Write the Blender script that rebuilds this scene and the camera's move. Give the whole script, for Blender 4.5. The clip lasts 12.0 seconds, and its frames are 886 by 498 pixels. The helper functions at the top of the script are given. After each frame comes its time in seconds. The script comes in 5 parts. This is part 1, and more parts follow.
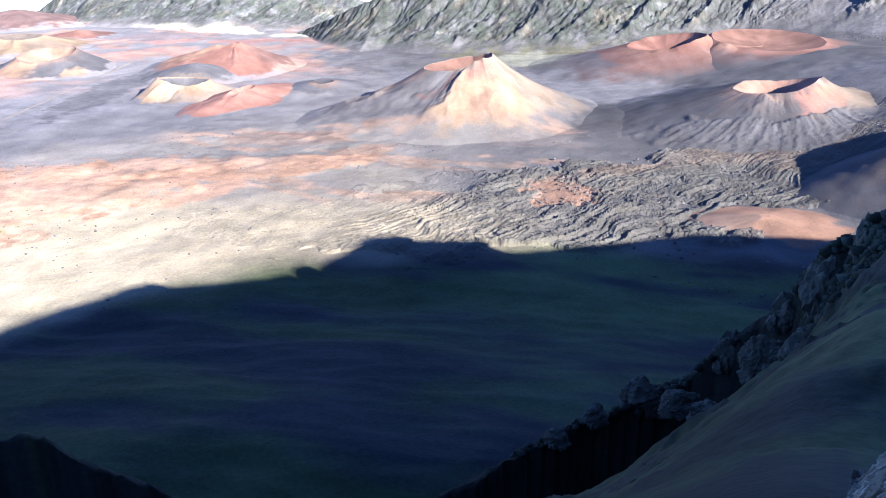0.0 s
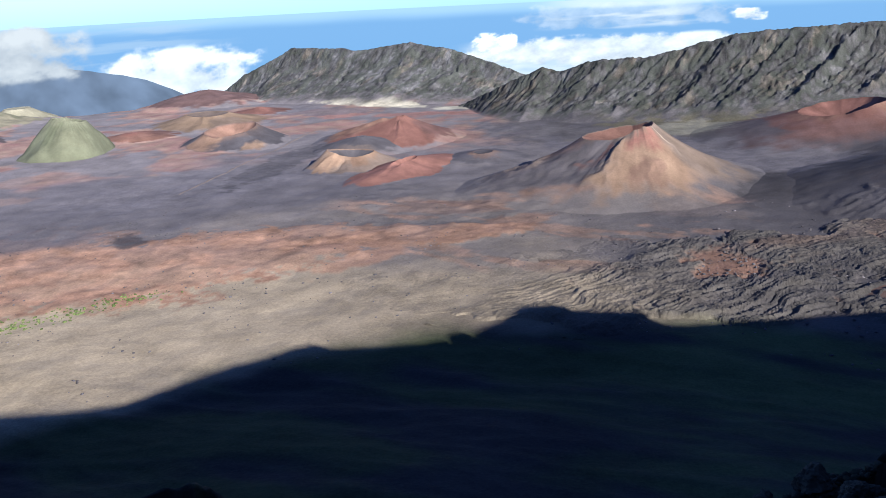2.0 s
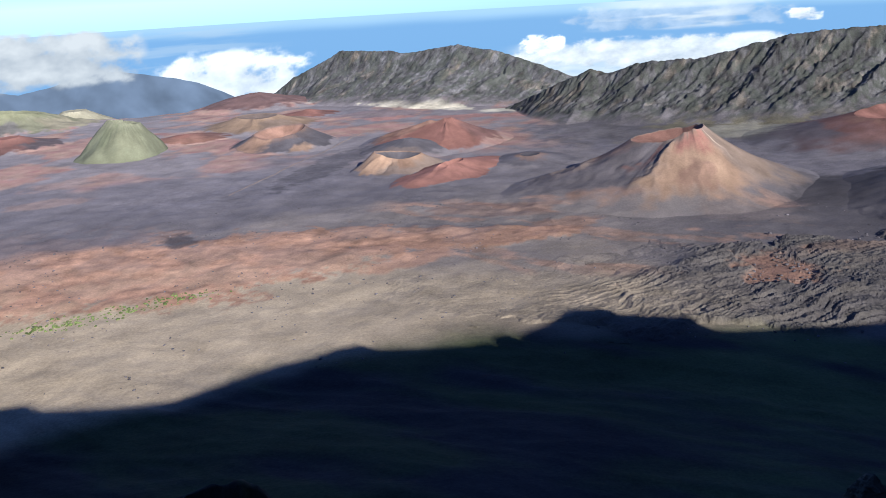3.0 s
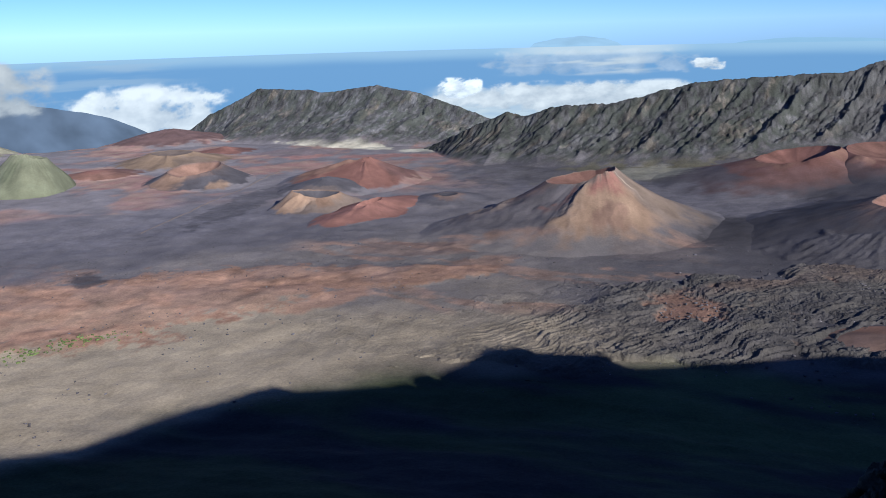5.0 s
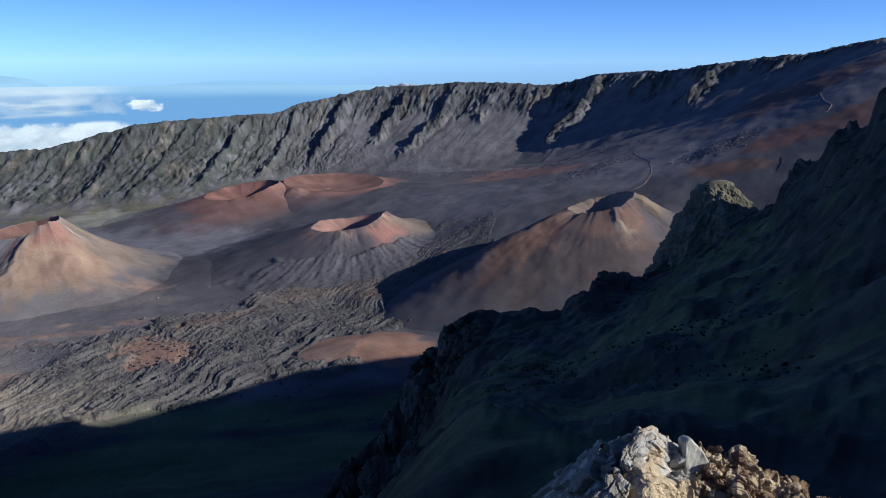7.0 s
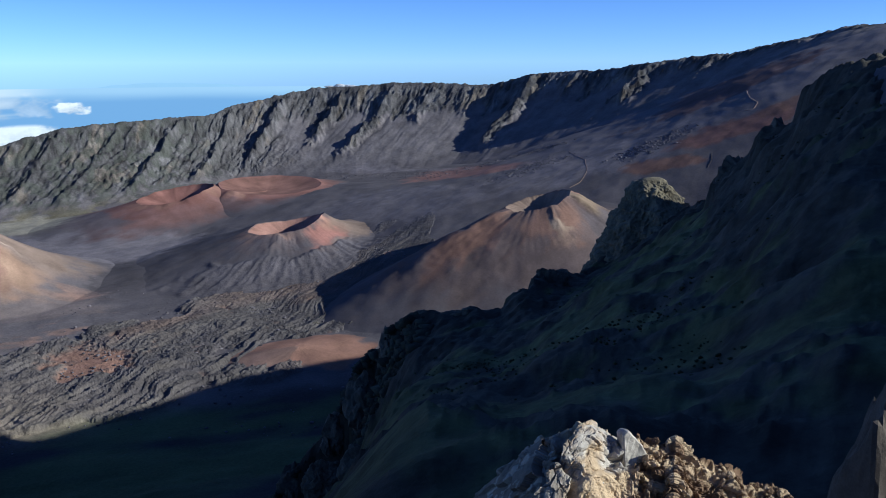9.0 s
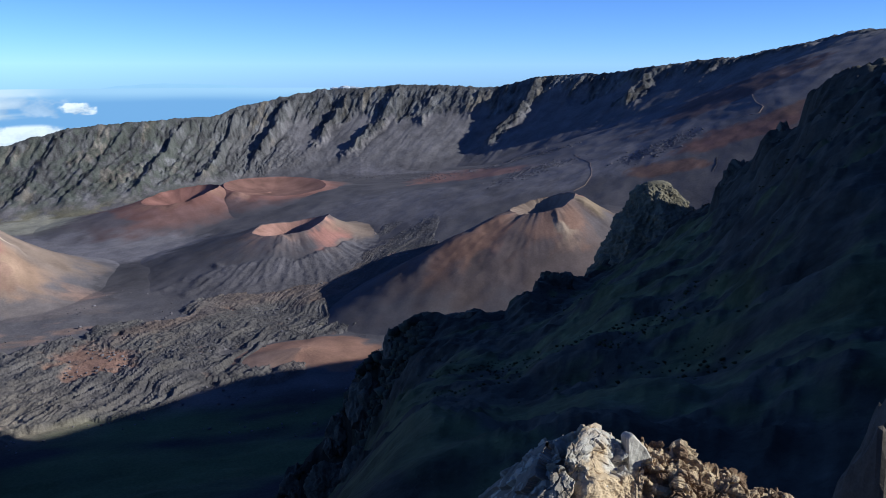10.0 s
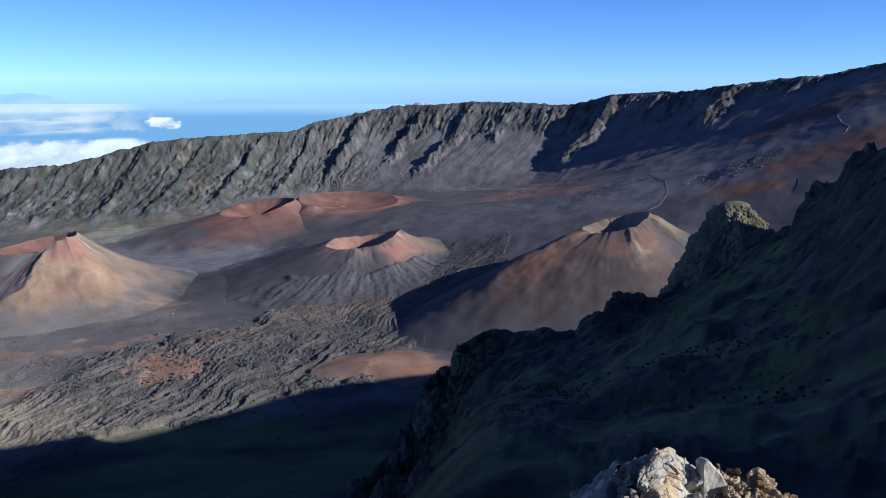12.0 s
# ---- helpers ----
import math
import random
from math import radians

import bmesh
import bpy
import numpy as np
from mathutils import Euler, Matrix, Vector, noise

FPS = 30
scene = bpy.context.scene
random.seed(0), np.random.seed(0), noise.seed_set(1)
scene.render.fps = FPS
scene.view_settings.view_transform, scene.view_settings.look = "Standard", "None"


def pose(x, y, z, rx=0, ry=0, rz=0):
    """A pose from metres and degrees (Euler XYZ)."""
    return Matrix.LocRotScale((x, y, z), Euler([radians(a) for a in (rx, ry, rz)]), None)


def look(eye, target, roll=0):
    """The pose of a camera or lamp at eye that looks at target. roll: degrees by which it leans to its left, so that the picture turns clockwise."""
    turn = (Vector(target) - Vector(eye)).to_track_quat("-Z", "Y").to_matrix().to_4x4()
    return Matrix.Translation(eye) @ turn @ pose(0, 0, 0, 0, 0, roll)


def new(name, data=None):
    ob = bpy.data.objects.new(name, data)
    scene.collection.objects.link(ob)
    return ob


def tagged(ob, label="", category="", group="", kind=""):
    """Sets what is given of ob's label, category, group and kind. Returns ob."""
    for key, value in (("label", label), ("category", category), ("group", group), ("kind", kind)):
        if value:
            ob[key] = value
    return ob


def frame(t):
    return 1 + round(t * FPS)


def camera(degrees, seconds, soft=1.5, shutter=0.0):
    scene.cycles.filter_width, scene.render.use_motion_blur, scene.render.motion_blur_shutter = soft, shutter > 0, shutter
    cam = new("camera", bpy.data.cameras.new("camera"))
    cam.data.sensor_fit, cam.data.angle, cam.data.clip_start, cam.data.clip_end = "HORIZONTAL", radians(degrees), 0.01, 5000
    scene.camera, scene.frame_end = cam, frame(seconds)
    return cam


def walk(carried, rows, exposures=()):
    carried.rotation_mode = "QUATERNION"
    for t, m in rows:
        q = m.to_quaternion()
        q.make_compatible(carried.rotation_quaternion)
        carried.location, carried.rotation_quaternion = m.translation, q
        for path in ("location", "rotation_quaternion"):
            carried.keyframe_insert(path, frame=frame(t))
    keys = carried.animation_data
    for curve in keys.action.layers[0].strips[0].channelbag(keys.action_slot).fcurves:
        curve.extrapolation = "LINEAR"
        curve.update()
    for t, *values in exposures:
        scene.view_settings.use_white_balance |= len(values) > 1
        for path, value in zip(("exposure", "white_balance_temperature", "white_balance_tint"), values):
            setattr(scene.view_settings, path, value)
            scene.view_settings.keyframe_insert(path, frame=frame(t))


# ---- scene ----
# ---- camera and its walk ----
cam = camera(56.1, 12.0, soft=0.9)
EYE = 480.0
walk(cam, [
    (0.0, pose(-0.02, 0.014, 479.990, 67.249, -0.002, 0.850)),
    (0.5, pose(-0.02, 0.014, 479.990, 69.682, 0.657, 4.633)),
    (1.0, pose(-0.02, 0.014, 479.990, 71.635, 1.283, 6.543)),
    (1.5, pose(-0.02, 0.014, 479.990, 72.227, 1.582, 8.677)),
    (2.0, pose(-0.02, 0.014, 479.990, 72.183, 2.636, 11.268)),
    (2.5, pose(-0.02, 0.014, 479.990, 72.251, 3.193, 14.378)),
    (4.5, pose(-0.02, 0.014, 479.990, 74.015, 1.546, 13.427)),
    (5.0, pose(-0.02, 0.014, 479.990, 74.979, 1.494, 9.063)),
    (5.5, pose(-0.02, 0.014, 479.990, 75.979, 0.757, -0.000)),
    (6.0, pose(-0.02, 0.014, 479.990, 76.580, 0.504, -12.244)),
    (6.5, pose(-0.024, 0.018, 479.994, 77.026, 0.328, -21.475)),
    (7.0, pose(-0.002, 0.002, 480.000, 77.295, -0.069, -27.627)),
    (9.0, pose(0.006, -0.004, 480.002, 77.320, 0.164, -31.941)),
    (9.5, pose(0, 0, 480.000, 77.568, 0.098, -31.815)),
    (10.0, pose(0, 0, 480.000, 77.470, -0.122, -31.580)),
    (10.5, pose(0, 0, 480.000, 77.192, -0.175, -31.184)),
    (11.0, pose(-0.004, 0.002, 479.998, 77.276, -0.138, -29.748)),
    (11.5, pose(-0.014, 0.008, 479.994, 78.246, -0.419, -27.673)),
    (12.0, pose(-0.02, 0.012, 479.990, 78.585, -0.373, -26.565)),
], exposures=[(0.0, 2.2, 5950, 2), (0.4, 2.05, 5950, 1), (0.8, 1.4, 6000, 3), (1.2, 1.0, 6050, 4), (1.6, 0.82, 6050, 5), (2.5, 0.75, 6100, 7),
    (5.0, 0.32, 5900, 5), (6.0, 0.16, 5800, 3), (6.5, 0.2, 5770, 2), (7.0, 0.45, 5750, 2), (9.0, 0.55, 5750, 2), (12.0, 0.6, 5750, 2)])

# ---- sky and sun ----
SUN_AZ, SUN_EL = radians(135.0), radians(23.4)
SUN_DIR = Vector((math.sin(SUN_AZ) * math.cos(SUN_EL), math.cos(SUN_AZ) * math.cos(SUN_EL), math.sin(SUN_EL)))
world = bpy.data.worlds.new("sky")
scene.world = world
world.use_nodes = True
wn = world.node_tree.nodes
sky = wn.new("ShaderNodeTexSky")
sky.sky_type = "NISHITA"
sky.sun_disc = False
sky.sun_elevation, sky.sun_rotation = SUN_EL, SUN_AZ
sky.altitude, sky.air_density, sky.dust_density, sky.ozone_density = 2500, 0.65, 0.0, 1.0
cool = wn.new("ShaderNodeMix")
cool.data_type, cool.blend_type = "RGBA", "MULTIPLY"
cool.inputs[0].default_value = 1.0
cool.inputs[7].default_value = (0.63, 0.865, 1.43, 1)
world.node_tree.links.new(sky.outputs[0], cool.inputs[6])
world.node_tree.links.new(cool.outputs[2], wn["Background"].inputs[0])
wn["Background"].inputs[1].default_value = 0.072
sun = new("sun", bpy.data.lights.new("sun", "SUN"))
sun.data.energy, sun.data.angle, sun.data.color = 5.0, radians(0.5), (1.0, 0.94, 0.86)
sun.matrix_world = look(SUN_DIR * 900 + Vector((0, 0, EYE)), (0, 0, EYE))


# ---- noise and small maths ----
def lattice(ix, iy, seed):
    h = (ix.astype(np.int64) * 374761393 + iy.astype(np.int64) * 668265263 + seed * 974634777) & 0xFFFFFFFF
    h = ((h ^ (h >> 13)) * 1274126177) & 0xFFFFFFFF
    h = h ^ (h >> 16)
    return h.astype(np.float64) / 4294967295.0 * 2 * np.pi


def perlin(x, y, seed=0):
    x, y = np.broadcast_arrays(np.asarray(x, float), np.asarray(y, float))
    ix, iy = np.floor(x), np.floor(y)
    fx, fy = x - ix, y - iy
    u, v = fx * fx * fx * (fx * (fx * 6 - 15) + 10), fy * fy * fy * (fy * (fy * 6 - 15) + 10)

    def corner(a, b):
        g = lattice(ix + a, iy + b, seed)
        return np.cos(g) * (fx - a) + np.sin(g) * (fy - b)

    top = corner(0, 0) * (1 - u) + corner(1, 0) * u
    low = corner(0, 1) * (1 - u) + corner(1, 1) * u
    return (top * (1 - v) + low * v) * 1.45


def fbm(x, y, size, octaves=4, seed=0, gain=0.5):
    """Layered noise of about -1 to 1, whose largest waves are size metres long."""
    total, amp, f = 0.0, 1.0, 1.0 / size
    for k in range(octaves):
        total = total + amp * perlin(x * f + 17.3 * k, y * f - 9.1 * k, seed + k)
        amp, f = amp * gain, f * 2.03
    return total


def ridged(x, y, size, octaves=4, seed=0, gain=0.5):
    """Noise of 0 to about 1 with sharp crests."""
    total, amp, f, norm = 0.0, 1.0, 1.0 / size, 0.0
    for k in range(octaves):
        total = total + amp * (1 - np.abs(perlin(x * f + 5.7 * k, y * f + 3.3 * k, seed + k))) ** 2
        norm, amp, f = norm + amp, amp * gain, f * 2.03
    return total / norm


def step(a, b, x):
    t = np.clip((x - a) / (b - a), 0, 1)
    return t * t * (3 - 2 * t)


def mix(a, b, k):
    k = np.asarray(k)[..., None]
    return np.asarray(a) * (1 - k) + np.asarray(b) * k


def polar(az, r):
    return r * np.sin(np.radians(az)), r * np.cos(np.radians(az))


def along(points, x, y):
    """Distance to a polyline of (x, y, ...) rows, the length along it and the rows' other values there."""
    p = np.array(points, float)
    best = np.full(x.shape, 1e18)
    s = np.zeros(x.shape)
    rest = np.zeros(x.shape + (p.shape[1] - 2,))
    run = 0.0
    for a, b in zip(p[:-1], p[1:]):
        d = b[:2] - a[:2]
        n = np.hypot(*d)
        t = np.clip(((x - a[0]) * d[0] + (y - a[1]) * d[1]) / n ** 2, 0, 1)
        q = (x - a[0] - t * d[0]) ** 2 + (y - a[1] - t * d[1]) ** 2
        m = q < best
        best = np.where(m, q, best)
        s = np.where(m, run + t * n, s)
        rest = np.where(m[..., None], a[2:] + t[..., None] * (b[2:] - a[2:]), rest)
        run += n
    return np.sqrt(best), s, rest


# ---- materials ----
def terrain_material(name, fine, coarse, bump, vary=0.35, rough=0.95, bump_size=None):
    """Rock or cinder whose colour comes from the surface's own tint, with grain, stains and relief at two sizes in metres."""
    mat = bpy.data.materials.new(name)
    mat.use_nodes = True
    nt = mat.node_tree
    n, l = nt.nodes, nt.links
    bsdf = n["Principled BSDF"]
    bsdf.inputs["Roughness"].default_value = rough
    bsdf.inputs["Specular IOR Level"].default_value = 0.15
    geo = n.new("ShaderNodeNewGeometry")
    tint = n.new("ShaderNodeAttribute")
    tint.attribute_name = "tint"

    def grain(size, detail, rough_=0.6):
        t = n.new("ShaderNodeTexNoise")
        t.inputs["Scale"].default_value = 1.0 / size
        t.inputs["Detail"].default_value = detail
        t.inputs["Roughness"].default_value = rough_
        l.new(geo.outputs["Position"], t.inputs["Vector"])
        return t

    a, b = grain(fine, 5, 0.7), grain(coarse, 4)
    add = n.new("ShaderNodeMath")
    add.operation = "ADD"
    l.new(a.outputs[0], add.inputs[0])
    l.new(b.outputs[0], add.inputs[1])
    ramp = n.new("ShaderNodeMapRange")
    ramp.inputs["From Min"].default_value, ramp.inputs["From Max"].default_value = 0.6, 1.4
    ramp.inputs["To Min"].default_value, ramp.inputs["To Max"].default_value = 1 - vary, 1 + vary
    l.new(add.outputs[0], ramp.inputs["Value"])
    mul = n.new("ShaderNodeVectorMath")
    mul.operation = "SCALE"
    l.new(tint.outputs["Color"], mul.inputs[0])
    l.new(ramp.outputs[0], mul.inputs["Scale"])
    l.new(mul.outputs[0], bsdf.inputs["Base Color"])
    c = grain(bump_size or fine * 2, 6, 0.65)
    bp = n.new("ShaderNodeBump")
    bp.inputs["Strength"].default_value = 1.0
    bp.inputs["Distance"].default_value = bump
    lift = n.new("ShaderNodeMath")
    lift.operation = "MULTIPLY"
    l.new(c.outputs[0], lift.inputs[0])
    l.new(tint.outputs["Alpha"], lift.inputs[1])
    l.new(lift.outputs[0], bp.inputs["Height"])
    l.new(bp.outputs[0], bsdf.inputs["Normal"])
    return mat


# for far surfaces that glow in their own tint, haze included
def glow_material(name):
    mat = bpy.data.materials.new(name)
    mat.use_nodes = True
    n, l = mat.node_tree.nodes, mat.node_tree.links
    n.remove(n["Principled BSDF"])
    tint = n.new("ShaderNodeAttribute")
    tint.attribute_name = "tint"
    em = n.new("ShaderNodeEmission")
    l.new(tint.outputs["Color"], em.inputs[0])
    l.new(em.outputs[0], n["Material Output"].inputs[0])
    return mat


FLOOR_MAT = terrain_material("cinder_floor", 4.0, 90.0, 1.5, vary=0.45, bump_size=13.0)
CONE_MAT = terrain_material("cone_cinder", 4.0, 50.0, 0.8, vary=0.28)
LAVA_MAT = terrain_material("lava_rock", 4.0, 50.0, 2.5, vary=0.5, bump_size=7.0)
WALL_MAT = terrain_material("wall_rock", 5.0, 70.0, 4.0, vary=0.55, bump_size=9.0)
SLOPE_MAT = terrain_material("grassy_slope", 2.5, 30.0, 0.8, vary=0.5)
CRAG_MAT = terrain_material("crag_rock", 1.5, 12.0, 1.0, vary=0.4, bump_size=5.0)
CLOUD_MAT = bpy.data.materials.new("cloud")
CLOUD_MAT.use_nodes = True
cn, cl = CLOUD_MAT.node_tree.nodes, CLOUD_MAT.node_tree.links
cn.remove(cn["Principled BSDF"])
soft_a, soft_b, soft_mix = cn.new("ShaderNodeBsdfDiffuse"), cn.new("ShaderNodeBsdfTranslucent"), cn.new("ShaderNodeMixShader")
soft_a.inputs[0].default_value = soft_b.inputs[0].default_value = (0.66, 0.68, 0.72, 1)
soft_mix.inputs[0].default_value = 0.45
cl.new(soft_a.outputs[0], soft_mix.inputs[1])
cl.new(soft_b.outputs[0], soft_mix.inputs[2])
cl.new(soft_mix.outputs[0], cn["Material Output"].inputs[0])
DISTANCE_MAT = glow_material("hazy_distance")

CINDER = np.array((0.070, 0.063, 0.069))
ASH = np.array((0.29, 0.232, 0.170))
RUST = np.array((0.31, 0.18, 0.125))
RED = np.array((0.205, 0.10, 0.082))
TAN = np.array((0.29, 0.20, 0.14))
GREEN = np.array((0.105, 0.115, 0.06))
GREY_ROCK = np.array((0.083, 0.080, 0.081))


def sheet(name, x, y, z, tint, mat, parent=None, wrap=False, smooth=True, relief=1.0):
    """One mesh over a grid of rows and columns, with a tint and a strength of fine relief at each corner."""
    rows, cols = x.shape
    me = bpy.data.meshes.new(name)
    co = np.stack([x, y, z], -1).reshape(-1, 3).astype(np.float32)
    idx = np.arange(rows * cols).reshape(rows, cols)
    if wrap:
        idx = np.concatenate([idx, idx[:, :1]], 1)
    quads = np.stack([idx[:-1, :-1], idx[:-1, 1:], idx[1:, 1:], idx[1:, :-1]], -1).reshape(-1, 4)
    a, b, c = co[quads[0, 0]], co[quads[0, 1]], co[quads[0, 3]]
    if np.cross(b - a, c - a)[2] < 0:
        quads = quads[:, ::-1]
    me.vertices.add(len(co))
    me.vertices.foreach_set("co", co.ravel())
    me.loops.add(quads.size)
    me.loops.foreach_set("vertex_index", quads.ravel().astype(np.int32))
    me.polygons.add(len(quads))
    me.polygons.foreach_set("loop_start", np.arange(0, quads.size, 4, dtype=np.int32))
    me.polygons.foreach_set("use_smooth", np.full(len(quads), smooth, dtype=bool))
    col = np.ones((len(co), 4), np.float32)
    col[:, :3] = np.clip(np.broadcast_to(tint, x.shape + (3,)).reshape(-1, 3), 0.0, None)
    col[:, 3] = np.broadcast_to(relief, x.shape).ravel()
    at = me.attributes.new("tint", "FLOAT_COLOR", "POINT")
    at.data.foreach_set("color", col.ravel())
    me.update()
    me.validate()
    me.materials.append(mat)
    ob = new(name, me)
    ob.parent = parent
    return ob


# ---- the lie of the crater floor ----
RUST_BELT = [(-1500, 1180, 300), (-1250, 1270, 265), (-850, 1330, 200), (-600, 1470, 140), (-330, 1560, 70), (-180, 1610, 30)]


SANDS_W = np.arange(-2600.0, 901.0, 20.0)
SANDS_Z = np.interp(SANDS_W, [-2600, -1736, -902, -647, -396, -198, 41, 266, 900], [30, 55, 138, 228, 312, 395, 505, 572, 700])
for _ in range(12):
    SANDS_Z[2:-2] = (SANDS_Z[:-4] + SANDS_Z[1:-3] + SANDS_Z[2:-2] + SANDS_Z[3:-1] + SANDS_Z[4:]) / 5


def floor_height(x, y):
    w, n = 0.6 * x - 0.8 * y, 0.8 * x + 0.6 * y
    sands = np.interp(w, SANDS_W, SANDS_Z)
    z = sands * step(1250, 2750, n) + 55 * step(500, 1150, x) * step(2600, 1900, n)
    r = np.hypot(x, y)
    # the foot of the rim comes up towards the camera
    z = z + 70 * step(1000, 520, r)
    z = z + 4 * fbm(x, y, 260, 4, 3) + 1.2 * fbm(x, y, 60, 4, 9)
    # tilted hummocks of old lava in the middle of the floor
    lump = step(-900, -500, x) * step(0, -200, x) * step(500, 0, np.abs(y - 1750))
    z = z + lump * 6 * (ridged(x + 0.4 * y, y * 1.6, 90, 4, 21) - 0.45)
    # grassy terraces below the rim
    z = z + step(1150, 950, r) * 9 * ridged(x * 0.35 - 0.1 * y, y * 1.2 + 0.25 * x, 150, 3, 31)
    # the rust belt stands a little proud of the plain, with hummocks
    d, _, w = along(RUST_BELT, x, y)
    belt = step(1.25, 0.75, d / w[..., 0] + 0.3 * fbm(x, y, 320, 3, 41) + 0.2 * fbm(x, y, 70, 3, 47))
    z = z + belt * (3 + 1.3 * fbm(x, y, 60, 5, 43, 0.65))
    # the floor falls away behind the far cones
    return z - 0.00012 * np.clip(r - 3700, 0, None) ** 2


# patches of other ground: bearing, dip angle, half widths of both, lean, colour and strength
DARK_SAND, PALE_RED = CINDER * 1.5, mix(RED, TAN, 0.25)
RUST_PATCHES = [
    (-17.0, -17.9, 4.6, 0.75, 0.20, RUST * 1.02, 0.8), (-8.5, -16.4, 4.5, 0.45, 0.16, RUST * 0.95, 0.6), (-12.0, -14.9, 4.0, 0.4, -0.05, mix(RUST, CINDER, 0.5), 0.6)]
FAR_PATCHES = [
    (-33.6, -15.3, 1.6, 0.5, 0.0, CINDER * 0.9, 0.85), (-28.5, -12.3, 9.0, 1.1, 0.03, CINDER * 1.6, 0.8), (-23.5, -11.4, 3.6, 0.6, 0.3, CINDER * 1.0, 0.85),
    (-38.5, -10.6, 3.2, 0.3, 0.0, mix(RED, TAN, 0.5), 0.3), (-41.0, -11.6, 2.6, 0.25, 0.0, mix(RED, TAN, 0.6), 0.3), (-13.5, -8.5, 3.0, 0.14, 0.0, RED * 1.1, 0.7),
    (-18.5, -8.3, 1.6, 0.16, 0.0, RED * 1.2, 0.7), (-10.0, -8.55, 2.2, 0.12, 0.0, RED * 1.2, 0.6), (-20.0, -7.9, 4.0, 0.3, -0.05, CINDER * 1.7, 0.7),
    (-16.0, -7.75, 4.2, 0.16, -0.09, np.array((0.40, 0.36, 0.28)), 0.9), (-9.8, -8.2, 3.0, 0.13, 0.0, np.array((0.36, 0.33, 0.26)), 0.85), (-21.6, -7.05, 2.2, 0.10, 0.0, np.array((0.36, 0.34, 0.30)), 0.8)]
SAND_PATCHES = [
    # CINDER * 2.2 at bearing 9 is paler to stand in for haze
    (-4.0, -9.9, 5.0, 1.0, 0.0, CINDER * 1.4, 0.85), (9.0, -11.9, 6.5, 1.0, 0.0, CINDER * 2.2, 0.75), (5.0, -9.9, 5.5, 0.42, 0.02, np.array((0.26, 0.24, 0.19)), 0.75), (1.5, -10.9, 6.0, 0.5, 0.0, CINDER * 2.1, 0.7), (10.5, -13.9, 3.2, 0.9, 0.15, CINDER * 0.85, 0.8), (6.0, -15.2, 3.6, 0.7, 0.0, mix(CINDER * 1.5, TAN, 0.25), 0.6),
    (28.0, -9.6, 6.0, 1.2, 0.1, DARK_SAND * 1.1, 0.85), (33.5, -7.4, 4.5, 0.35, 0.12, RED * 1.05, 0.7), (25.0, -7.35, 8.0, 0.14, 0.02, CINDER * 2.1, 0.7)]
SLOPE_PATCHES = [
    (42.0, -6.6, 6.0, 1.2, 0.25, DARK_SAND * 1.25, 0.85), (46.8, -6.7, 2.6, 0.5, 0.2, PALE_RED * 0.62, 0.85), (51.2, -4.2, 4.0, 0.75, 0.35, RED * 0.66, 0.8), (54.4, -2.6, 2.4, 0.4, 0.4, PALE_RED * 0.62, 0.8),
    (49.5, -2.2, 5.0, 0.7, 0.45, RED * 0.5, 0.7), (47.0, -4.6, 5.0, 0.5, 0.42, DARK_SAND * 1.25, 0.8)]


